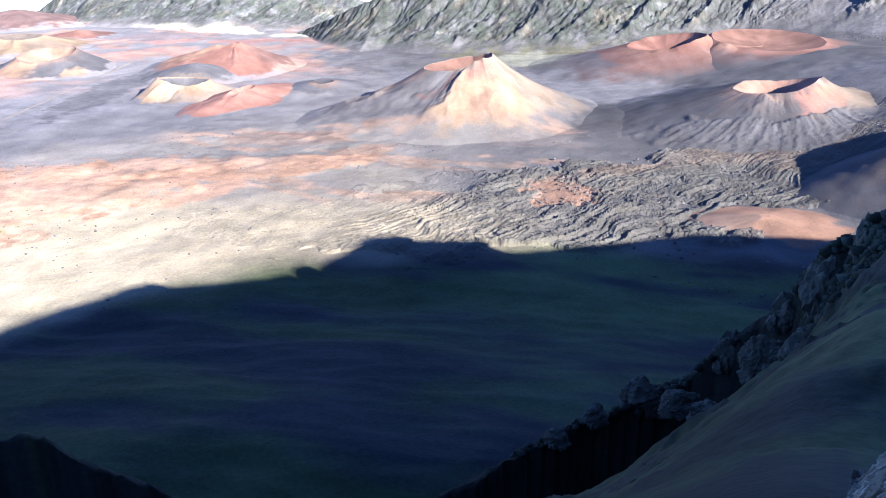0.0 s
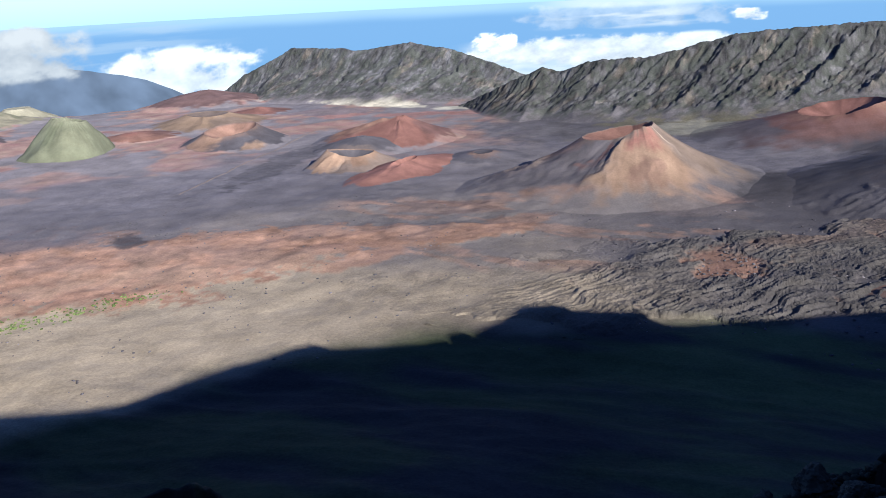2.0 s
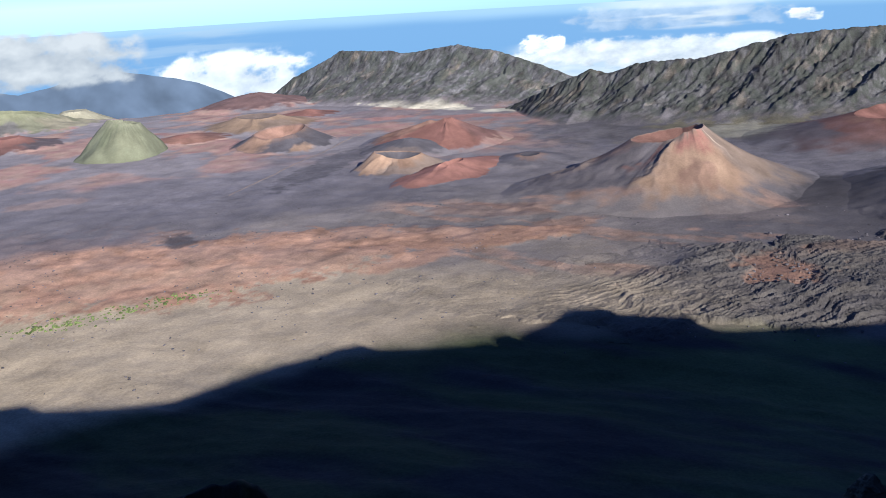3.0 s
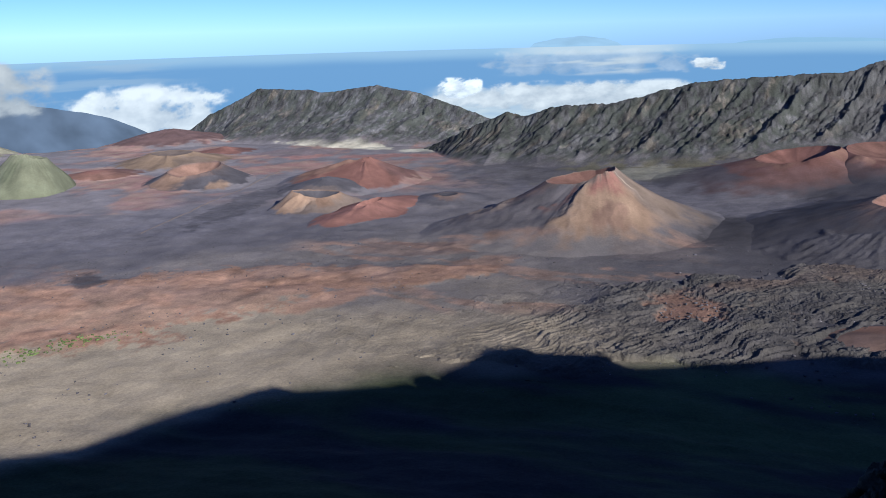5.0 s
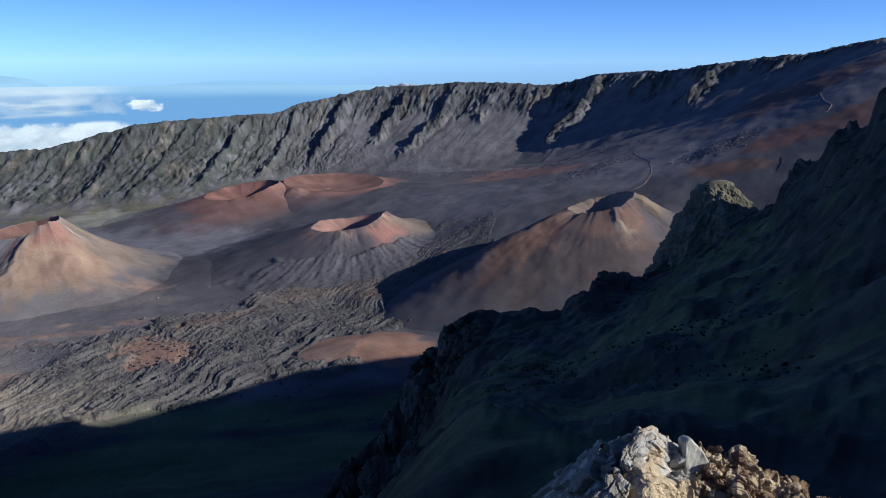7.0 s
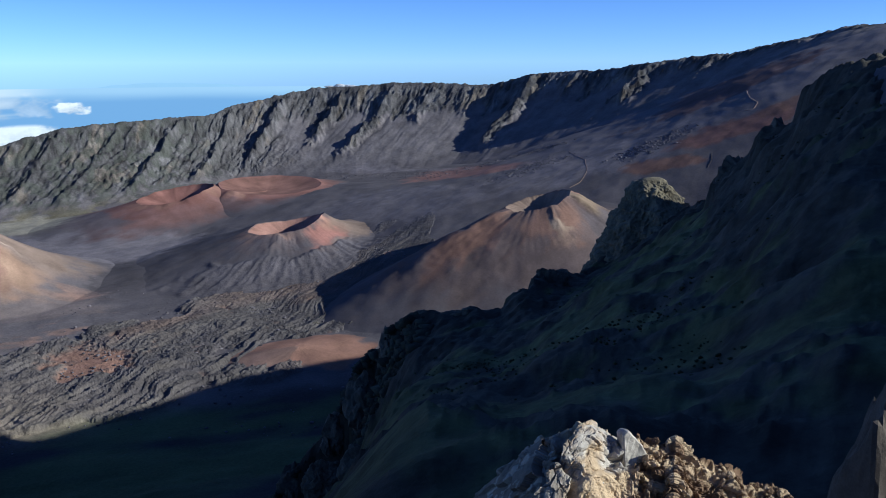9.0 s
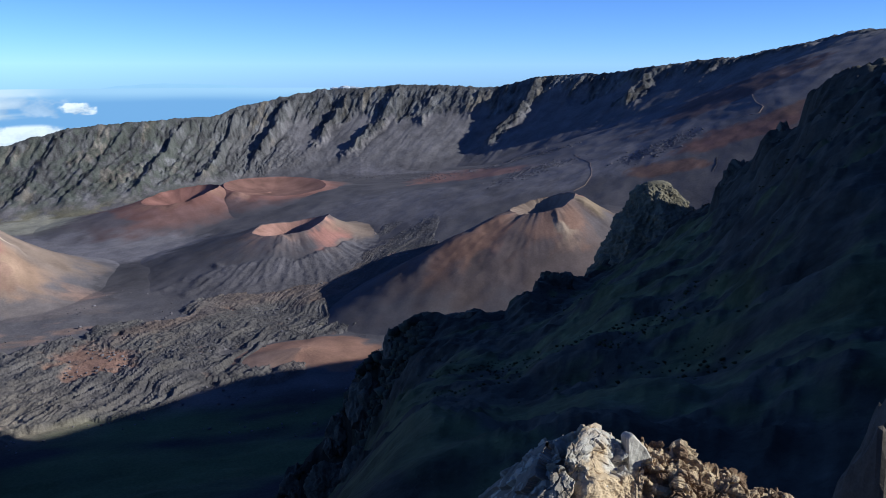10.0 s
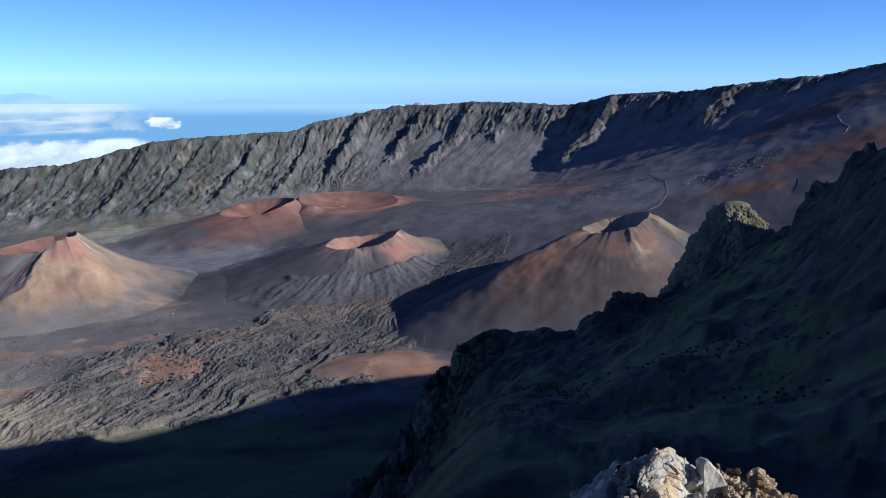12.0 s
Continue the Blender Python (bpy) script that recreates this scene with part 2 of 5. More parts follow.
def floor_tint(x, y):
    r = np.hypot(x, y)
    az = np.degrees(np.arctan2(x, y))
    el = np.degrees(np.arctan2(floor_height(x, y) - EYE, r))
    big, small = fbm(x, y, 320, 4, 41), fbm(x, y, 70, 4, 47)
    tiny = fbm(x, y * 1.6, 26, 4, 51, 0.6)
    c = mix(ASH, CINDER * 1.9, step(1100, 2000, r + 260 * big + 7 * az))
    c = mix(c, mix(CINDER * 1.7, ASH, 0.12), step(1330, 1560, r + 170 * big + 5 * az) * 0.7)
    c = mix(c, CINDER * 1.1, step(-100, 450, x + 60 * big) * 0.9)
    d, _, w = along(RUST_BELT, x, y)
    k = step(1.06, 0.9, d / w[..., 0] + 0.34 * big + 0.26 * small + 0.22 * tiny)
    k = np.maximum(k, 0.6 * step(0.2, 0.5, fbm(x * 0.35 - 0.35 * y, y * 1.3 + 0.5 * x, 150, 5, 53, 0.6)) * step(520, 380, np.abs(x + 180)) * step(330, 200, np.abs(y - 1620)))
    c = mix(c, RUST * (1 + 0.3 * small + 0.25 * tiny)[..., None], k * (0.72 + 0.28 * step(-0.3, 0.4, fbm(x, y, 110, 4, 49))))
    # reddish dust among the far cones
    dust = step(2350, 2650, r + 150 * big) * step(-4, -10, az) * step(-0.2, 0.3, fbm(x, y, 300, 5, 55, 0.6))
    c = mix(c, mix(RED, TAN, 0.3 + 0.45 * small), dust * 0.7)
    # a smooth dark plain of fine cinder in front of the far cones
    plain = step(1800, 1900, r + 110 * big) * step(2600, 2400, r + 160 * big) * step(-10, -18, az)
    c = mix(c, CINDER * 1.5, plain * 0.85)
    # the upper slope's tint is raised to make up for its grazing sun
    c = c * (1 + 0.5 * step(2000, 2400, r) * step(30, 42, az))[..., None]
    # grass at the foot of the far wall
    g = step(2450, 2750, r) * step(-9, -3, az) * step(17, 9, az)
    c = mix(c, mix(GREEN, TAN, 0.3) * 0.8, g * step(-0.35, 0.25, small + 0.4 * tiny + 0.2) * 0.75)
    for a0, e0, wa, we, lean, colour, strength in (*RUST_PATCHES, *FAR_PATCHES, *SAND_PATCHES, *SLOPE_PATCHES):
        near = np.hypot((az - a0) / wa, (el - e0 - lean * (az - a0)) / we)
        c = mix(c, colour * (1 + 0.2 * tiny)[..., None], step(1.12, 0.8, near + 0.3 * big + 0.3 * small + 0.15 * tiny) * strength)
    # haze put into the colour: the floor pales towards the far gap
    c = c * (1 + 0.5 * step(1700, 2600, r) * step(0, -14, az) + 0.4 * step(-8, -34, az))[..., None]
    # grass and soil below the rim, darkened out to where the rim's shadow ends
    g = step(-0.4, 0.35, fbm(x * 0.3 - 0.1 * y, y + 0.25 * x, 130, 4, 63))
    shaded_soil = mix(CINDER * 0.5, np.array((0.046, 0.058, 0.025)) * (1 + 0.7 * step(-6, 10, az))[..., None], g * 0.9)
    return mix(c, shaded_soil, step(1190, 1080, r + 40 * big - 3 * az))


# ---- crater floor ----
def spaced(lo, hi, first, last):
    out = [lo]
    while out[-1] < hi:
        out.append(out[-1] + first + (last - first) * (out[-1] - lo) / (hi - lo))
    return np.array(out)


def crater_floor():
    az, r = np.arange(-52, 68.01, 0.17), spaced(480, 4500, 4.4, 16.0)
    a, rr = np.meshgrid(az, r)
    x, y = polar(a, rr)
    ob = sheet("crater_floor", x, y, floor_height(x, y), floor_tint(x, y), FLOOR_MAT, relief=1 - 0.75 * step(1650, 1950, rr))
    tagged(ob, "grey and rust-red volcanic cinder plain with faint ripples", "ground", kind="structure")
    # coarse ground all round, out of sight
    a, rr = np.meshgrid(np.arange(68, 308.1, 4), np.array([480, 800, 1400, 2200, 3200, 4500.0]))
    x, y = polar(a, rr)
    # outer flank of the volcano behind the rim falls away from the crater
    ob = sheet("ground", x, y, 330 - 0.12 * rr + 0 * x, CINDER, FLOOR_MAT)
    tagged(ob, "bare dark volcanic outer slope behind the rim", "ground", kind="structure")


crater_floor()


# ---- lava flow ----
FLOW = [(-520, 1230, 60), (-330, 1240, 100), (-150, 1260, 140), (60, 1310, 205), (260, 1370, 225), (480, 1480, 170), (690, 1545, 120), (860, 1640, 95), (985, 1760, 65), (1060, 1880, 40), (1110, 1990, 22)]


def lava_flow():
    p = np.array(FLOW, float)
    run = np.concatenate([[0], np.cumsum(np.hypot(*np.diff(p[:, :2], axis=0).T))])
    s = np.arange(0, run[-1], 3.0)
    px, py, w = (np.interp(s, run, p[:, k]) for k in range(3))
    for _ in range(40):
        px[1:-1], py[1:-1] = (px[:-2] + px[1:-1] + px[2:]) / 3, (py[:-2] + py[1:-1] + py[2:]) / 3
    tx, ty = np.gradient(px), np.gradient(py)
    n = np.hypot(tx, ty)
    nx, ny = -ty / n, tx / n
    v = np.linspace(-1.35, 1.35, 150)[:, None]
    x, y = px + nx * v * w, py + ny * v * w
    ss, oo = np.broadcast_arrays(s[None, :], v * w)
    edge = step(1.12, 0.9, np.abs(v) + 0.55 * fbm(ss, oo, 150, 5, 71)) * step(0, 80, ss) * step(run[-1] - 120, run[-1] - 520, ss + 120 * fbm(ss, oo, 90, 3, 72))
    bend = 30 * fbm(ss, oo, 150, 3, 73)
    along_it = oo - 0.55 * np.clip(ss, 0, 800) - 0.2 * np.clip(ss - 800, 0, 400)
    rope = ridged(ss * 0.13, along_it + bend, 22, 4, 75, 0.6)
    block = ridged(ss + 0.5 * bend, oo, 26, 4, 77, 0.6)
    wave = fbm(ss, oo, 160, 3, 79)
    long = ridged(ss * 0.10, along_it + 1.6 * bend, 46, 3, 76)
    h = 5 + 5 * wave + 7 * (rope - 0.5) + 9 * (long - 0.5) + 3.5 * (block - 0.5) + 1.2 * fbm(ss, oo, 8, 2, 81)
    h = h * (0.22 + 0.78 * step(1500, 700, ss)) * (0.15 + 0.85 * step(150, 700, ss + 120 * wave))
    # smooth cinder lies over the far side of the stream's first reach
    over = step(-40, 40, (y - 1379) * 0.66 - (x + 45) * 0.75 + 60 * wave + 0.6 * bend) * step(330, 200, x)
    h = h * (1 - 0.93 * over)
    patch = np.exp(-(((x - 188) / 58) ** 2 + ((y - 1395) / 75) ** 2)) + 0.4 * fbm(x, y, 55, 4, 87, 0.6)
    h = h * (1 - 0.92 * step(0.2, 0.6, patch))
    z = floor_height(x, y) - 3 + edge * (h + 3 + step(100, 600, ss) + 1.5 * step(1050, 1400, ss) * step(1950, 1650, ss))
    c = mix(np.array((0.066, 0.059, 0.058)), np.array((0.110, 0.097, 0.088)), step(-0.3, 0.5, fbm(ss * 0.3, oo, 60, 4, 83)) * 0.6)
    c = mix(c, CINDER, step(0.62, 0.3, rope) * 0.5)
    c = mix(c, RUST * 0.8, step(0.1, 0.6, fbm(ss * 0.4, oo, 200, 3, 85)) * 0.18)
    c = mix(c, mix(RUST, RED, 0.3) * 0.85, step(0.25, 0.7, patch) * 0.9)
    c = mix(floor_tint(x, y), c, edge * (0.1 + 0.9 * step(150, 800, ss + 120 * wave)) * (1 - 0.9 * over))
    ob = sheet("lava_flow", x, y, z, c, LAVA_MAT, smooth=False)
    tagged(ob, "rough grey lava flow of ropy blocks across the crater floor", "lava flow", kind="structure")


lava_flow()


# ---- cinder cones ----
def round_table(rows, deg, k):
    """Values of (bearing, value, ...) rows all round a circle, smoothly joined."""
    p = np.array(rows, float)
    out = np.interp(deg, p[:, 0], p[:, k], period=360)
    n = max(2, len(deg) // 45)
    return sum(np.roll(out, j) for j in range(-n, n + 1)) / (2 * n + 1)


def cone(az, r, top_el, rim, base, label, tops, flank, bowl=None, patches=(), spines=(), pit=0.6, gully=1.0, seed=0, lump=1.5, flare=0.5, foot=(0.7, 1.0), crust=None, fine=False):
    """A cinder cone at a bearing and range, whose top stands at the elevation angle top_el. Bearings on the cone count clockwise, 0 being its far side.
    rim: rows of (bearing, radius in metres, share of the top's height); base: rows of (bearing, radius); pit: the crater floor's share of the height.
    patches: (bearing, half width, inner and outer end down the flank, colour, strength); spines: (bearing, half width, height, inner and outer end);
    crust: (bearing, half width, inner end) of a belt of rough broken rock."""
    cx, cy = polar(az, r)
    deg = np.arange(0, 360, 1.0 if fine else 2.0)
    ground = float(floor_height(np.array([cx]), np.array([cy]))[0])
    height = EYE + math.tan(radians(top_el)) * r - ground
    ring = np.radians(deg)
    rim_r = round_table(rim, deg, 1) * (1 + 0.05 * fbm(np.cos(ring), np.sin(ring), 0.8, 2, 140 + seed))
    rim_h = round_table(rim, deg, 2)
    base_r = round_table(base, deg, 1) * (1 + 0.10 * fbm(np.cos(ring), np.sin(ring), 1.0, 2, 150 + seed))
    inner, outer = np.linspace(0.02, 1, 26 if fine else 12), np.linspace(0, 1.12, 110 if fine else 56)[1:]
    t = np.radians(deg + az)
    rho = np.concatenate([inner[:, None] * rim_r, rim_r + outer[:, None] * (base_r - rim_r)])
    w = np.concatenate([inner, np.ones(len(outer))])[:, None] + 0 * rho
    u = np.concatenate([np.zeros(len(inner)), outer])[:, None] + 0 * rho
    x, y = cx + rho * np.sin(t), cy + rho * np.cos(t)
    small, coarse = fbm(x, y, 55, 4, 300 + seed), fbm(x, y, 170, 3, 310 + seed)
    streak = 0.45 * fbm(np.cos(t) * 6 + 1.5 * u, np.sin(t) * 6 - 1.5 * u, 1.0, 4, 330 + seed, 0.6) + 0.4 * small
    v = np.clip(1 - u, 0, 1)
    h = rim_h * ((1 - flare) * v + flare * v * v)
    low = pit * rim_h.min()
    h = np.where(u > 0, h, low + (rim_h - low) * w ** 2.2)
    z = height * (h + 0.02 * fbm(np.cos(ring), np.sin(ring), 0.35, 3, 145 + seed) * np.where(u > 0, v ** 6, w ** 4))
    skirt = step(0.0, 0.12, u) * step(1.0, 0.75, u)
    for at, wide, tall, u0, u1 in spines:
        d = (deg - at + 180) % 360 - 180 + 5 * streak + 4 * small
        z = z + tall * np.exp(-np.abs(d / wide) ** 1.3) * step(u0 - 0.05, u0 + 0.08, u) * step(u1, u1 - 0.35, u)
    groove = ridged(np.cos(t) * 5 + 0.5 * u, np.sin(t) * 5 - 0.5 * u, 1.0, 5, 100 + seed, 0.6)
    z = z - 0.5 * gully * groove * skirt + lump * coarse * step(0.05, 0.4, u) * step(1.0, 0.8, u) + 0.35 * small
    rocky = np.zeros(u.shape)
    if crust:
        d = np.abs((deg - crust[0] + 180) % 360 - 180) / crust[1]
        rocky = step(1.1, 0.8, d + 0.25 * small) * step(crust[2] - 0.04, crust[2] + 0.04, u + 0.09 * streak + 0.06 * coarse) * step(1.12, 0.95, u)
        z = z + rocky * (2.5 + 5 * (ridged(np.cos(t) * 11 + 0.05 * small + u, np.sin(t) * 11 + 0.05 * coarse + u, 1.0, 3, 110 + seed, 0.6) - 0.5) + 2.5 * (ridged(x, y, 24, 3, 115 + seed) - 0.5))
    k = np.clip(u, 0, 1)
    z = z + ground * (1 - k) + floor_height(x, y) * k - 0.4 * k - 30 * np.clip(u - 1, 0, None)
    c = mix(tops, flank, step(0.0, 0.4, u + 0.15 * streak + 0.12 * small))
    for at, wide, u0, u1, colour, strength in patches:
        d = np.abs((deg - at + 180) % 360 - 180 + 7 * small + 5 * streak) / wide
        c = mix(c, np.asarray(colour), step(1.1, 0.6, d) * step(u0 - 0.06, u0 + 0.06, u + 0.1 * streak + 0.05 * small) * step(u1 + 0.12, u1 - 0.12, u + 0.14 * streak + 0.08 * small) * strength)
    c = mix(c, CINDER * 1.35, rocky * (0.7 + 0.3 * step(-0.2, 0.3, small)))
    c = c * (1 + 0.16 * streak + 0.14 * small)[..., None]
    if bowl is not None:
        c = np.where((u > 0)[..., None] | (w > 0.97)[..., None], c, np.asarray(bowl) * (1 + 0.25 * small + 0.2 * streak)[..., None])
    c = mix(c, floor_tint(x, y), step(foot[0] - 0.1, foot[1] - 0.12, u + 0.12 * streak + 0.12 * small))
    ob = new("cinder_cone")
    ob.location = (cx, cy, 0)
    m = len(inner)
    for name, rows in (("crater", slice(0, m)), ("flank", slice(m - 1, None))):
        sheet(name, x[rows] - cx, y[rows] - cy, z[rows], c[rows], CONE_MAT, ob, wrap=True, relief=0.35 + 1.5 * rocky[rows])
    return tagged(ob, label, "cinder cone", "cinder cones on the crater floor")


def even(rad, low=0.97):
    return [(0, rad, low), (90, rad, 1.0), (180, rad, low), (270, rad, low)]


PINK = mix(RED, TAN, 0.45)
GREY_TAN = mix(TAN, CINDER * 1.6, 0.5)
CREAM = np.array((0.42, 0.33, 0.25))
cone(1.5, 2010, -9.57, [(0, 48, 0.93), (50, 42, 1.0), (100, 32, 0.97), (130, 34, 0.97), (160, 44, 1.0), (190, 46, 0.93), (225, 70, 0.80), (262, 125, 0.76), (285, 128, 0.77), (325, 80, 0.86)],
     [(0, 290), (60, 300), (90, 310), (130, 275), (180, 270), (225, 370), (262, 430), (300, 360)], "large tan cinder cone with a rust-red summit",
     GREY_TAN, GREY_TAN, mix(RED, TAN, 0.15) * 0.9,
     [(165, 46, 0.04, 0.85, mix(TAN, RUST, 0.35) * 0.85, 0.9), (158, 18, 0.0, 0.5, mix(TAN, RUST, 0.2) * 1.1, 0.75), (158, 40, 0.0, 0.16, RED * 1.4, 0.95), (112, 4, 0.0, 0.2, CREAM, 0.8), (235, 30, 0.02, 0.75, CINDER * 1.55, 0.9),
      (222, 6, 0.05, 0.3, RED, 0.6), (290, 40, 0.0, 0.3, mix(RED, TAN, 0.5), 0.6), (218, 16, 0.6, 1.0, RUST * 0.9, 0.7), (85, 26, 0.1, 0.8, mix(TAN, CINDER, 0.45), 0.7), (170, 16, 0.35, 0.62, mix(RED, CINDER, 0.3), 0.4)],
     [(205, 9, 13, 0.05, 0.8), (236, 14, -9, 0.1, 0.75), (168, 8, 5, 0.3, 0.9), (268, 6, 6, 0.3, 1.0)], pit=0.9, gully=1.6, seed=1, lump=1.2, flare=0.5, foot=(0.62, 1.0), fine=True)
cone(21.15, 2010, -10.09, [(0, 84, 0.62), (45, 88, 0.8), (82, 88, 1.0), (110, 82, 0.97), (140, 80, 0.8), (180, 80, 0.64), (225, 90, 0.55), (270, 94, 0.54), (315, 90, 0.62)],
     [(0, 270), (90, 255), (135, 265), (180, 285), (225, 350), (270, 390), (315, 330)], "dark cinder cone with a red-rimmed open crater",
     mix(CINDER * 1.3, RUST, 0.2), CINDER * 1.15, mix(RED, TAN, 0.25) * 1.25,
     # some sun and shade is in the colour: dark left flank, pale left rim
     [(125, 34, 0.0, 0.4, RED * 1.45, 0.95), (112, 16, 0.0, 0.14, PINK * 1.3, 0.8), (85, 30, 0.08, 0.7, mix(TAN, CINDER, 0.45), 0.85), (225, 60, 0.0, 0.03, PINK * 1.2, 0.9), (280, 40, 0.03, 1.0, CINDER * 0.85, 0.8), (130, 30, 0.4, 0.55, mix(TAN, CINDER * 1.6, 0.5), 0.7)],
     [(196, 10, 7, 0.0, 0.6), (172, 8, -4, 0.05, 0.5)], pit=0.62, gully=3.0, seed=2, lump=1.5, flare=0.68, foot=(0.8, 1.03), crust=(172, 58, 0.42), fine=True)
cone(12.6, 2000, -13.05, even(20), [(0, 160), (90, 260), (180, 150), (270, 230)], "low dark cinder mound beside a larger cone", CINDER * 0.85, CINDER * 0.8, None, pit=0.95, gully=0.1, seed=3, lump=1.0, flare=0.8, foot=(0.4, 1.0))
cone(38.7, 1690, -8.62, [(0, 62, 0.86), (40, 60, 0.96), (72, 62, 1.0), (100, 58, 0.97), (130, 60, 0.92), (155, 66, 0.85), (190, 68, 0.76), (225, 66, 0.69), (270, 72, 0.69), (315, 64, 0.76)],
     [(0, 250), (60, 260), (90, 310), (135, 320), (180, 330), (215, 390), (242, 480), (260, 420), (282, 240), (320, 220)], "steep red and tan cinder cone with shaded crater",
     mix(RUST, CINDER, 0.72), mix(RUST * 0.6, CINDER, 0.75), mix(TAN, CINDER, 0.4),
     # the cream near rim and dark left flank are partly painted sun and shade
     [(165, 34, 0.0, 0.28, mix(RED, TAN, 0.4) * 0.85, 0.9), (160, 9, 0.05, 0.24, CREAM * 0.8, 0.7), (95, 24, 0.0, 0.25, mix(TAN, GREEN, 0.3), 0.7), (88, 9, 0.02, 0.12, RED * 1.3, 0.9), (232, 18, 0.05, 0.5, mix(RUST, RED, 0.4) * 0.7, 0.85), (120, 18, 0.2, 0.5, CINDER * 1.3, 0.6),
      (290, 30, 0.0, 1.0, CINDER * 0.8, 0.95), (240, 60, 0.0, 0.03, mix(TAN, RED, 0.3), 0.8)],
     [(246, 14, 9, 0.02, 0.8), (238, 7, 5, 0.25, 0.5), (200, 16, -5, 0.2, 0.9), (98, 20, 13, 0.02, 0.7), (160, 6, 5, 0.0, 0.4), (110, 5, 4, 0.0, 0.5)], pit=0.93, gully=0.8, seed=4, lump=4.0, flare=0.5, foot=(0.65, 1.05), fine=True)
cone(14.0, 2590, -7.9, [(0, 105, 0.78), (45, 110, 0.92), (90, 108, 1.0), (130, 96, 0.9), (180, 90, 0.6), (225, 100, 0.5), (270, 118, 0.5), (315, 110, 0.6)], [(0, 280), (90, 280), (180, 300), (225, 380), (270, 420), (315, 320)],
     "maroon cinder cone with a shadowed notch of a crater", RED * 0.8, mix(RED, CINDER, 0.4), RED * 0.9,
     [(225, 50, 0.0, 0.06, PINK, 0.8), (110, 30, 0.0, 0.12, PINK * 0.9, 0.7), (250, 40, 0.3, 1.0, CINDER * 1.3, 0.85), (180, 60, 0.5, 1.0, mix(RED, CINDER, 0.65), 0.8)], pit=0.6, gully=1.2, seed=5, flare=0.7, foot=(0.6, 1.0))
cone(19.9, 2640, -7.85, [(0, 160, 0.95), (60, 165, 0.97), (90, 170, 0.8), (130, 150, 0.55), (170, 130, 0.4), (210, 130, 0.5), (250, 150, 0.85), (280, 150, 0.95), (320, 155, 0.97)], [(0, 330), (90, 290), (135, 270), (180, 270), (225, 280), (270, 300)],
     "broad pink-maroon cinder cone with a breached crater", mix(RED, CINDER, 0.1), mix(RED, CINDER, 0.5), mix(RED, TAN, 0.15) * 0.85,
     [(215, 14, 0.0, 0.2, PINK, 0.6), (180, 70, 0.3, 1.0, mix(RED, CINDER, 0.7), 0.8)], [(225, 8, 7, 0.0, 0.6)], pit=0.5, gully=1.2, seed=20, flare=0.65, foot=(0.5, 1.0))
cone(-14.6, 2700, -8.51, [(0, 12, 0.95), (90, 12, 1.0), (180, 12, 0.95), (270, 12, 0.95)], [(0, 220), (90, 210), (135, 210), (180, 230), (225, 260), (270, 300), (315, 260)], "red cinder cone with a soft pointed top",
     RED * 1.2, RED * 1.05, None, [(180, 40, 0.05, 0.9, RED * 1.15, 0.7), (100, 40, 0.2, 1.0, mix(RED, CINDER, 0.45), 0.8), (268, 20, 0.0, 0.9, mix(RED, TAN, 0.5), 0.7)], [(272, 16, 14, 0.1, 1.0), (185, 8, 6, 0.1, 0.9)], pit=0.97, gully=2.5, seed=6, flare=0.3, foot=(0.8, 1.0))
cone(-18.2, 2330, -10.48, [(0, 40, 0.75), (60, 50, 0.74), (90, 70, 0.74), (135, 48, 0.6), (180, 30, 0.55), (225, 44, 0.7), (262, 66, 1.0), (300, 55, 0.85)], [(0, 150), (90, 150), (180, 150), (225, 150), (270, 135)], "tan cinder cone with a dark hollow top",
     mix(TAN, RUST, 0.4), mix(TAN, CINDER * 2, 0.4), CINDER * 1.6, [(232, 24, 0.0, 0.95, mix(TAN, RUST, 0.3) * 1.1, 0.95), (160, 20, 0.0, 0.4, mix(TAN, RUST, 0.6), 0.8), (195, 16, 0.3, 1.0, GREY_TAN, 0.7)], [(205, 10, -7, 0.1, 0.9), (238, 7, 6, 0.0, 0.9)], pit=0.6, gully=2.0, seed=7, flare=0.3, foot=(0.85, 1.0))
cone(-17.4, 2560, -9.75, even(12), [(0, 150), (90, 160), (180, 150), (270, 150)], "dark grey rounded cinder cone", CINDER * 1.7, CINDER * 1.6, None, [(200, 50, 0.4, 1.0, mix(CINDER * 1.7, TAN, 0.4), 0.7)], pit=0.97, seed=8, flare=-0.2, foot=(0.8, 1.0))
cone(-14.6, 2215, -11.5, [(0, 20, 0.9), (36, 60, 1.0), (90, 20, 0.9), (180, 20, 0.85), (216, 60, 0.5), (270, 20, 0.85)], [(0, 130), (36, 250), (90, 110), (180, 120), (216, 260), (270, 110), (315, 110)], "low bright red cinder mound",
     RED * 1.3, RED * 1.25, None, [(300, 40, 0.0, 0.8, RED * 1.0, 0.8)], [(216, 14, 6, 0.0, 0.9)], pit=0.95, seed=9, flare=0.3, lump=3, foot=(0.92, 1.02))
cone(-9.0, 2330, -11.18, even(28, 0.85), [(0, 130), (90, 170), (180, 120), (270, 120)], "small dark cinder mound with a dished top", mix(CINDER * 1.6, RUST, 0.4), CINDER * 1.7, CINDER * 1.3, [(250, 40, 0.0, 0.15, mix(TAN, RUST, 0.4), 0.7)], pit=0.8, seed=10, lump=2)
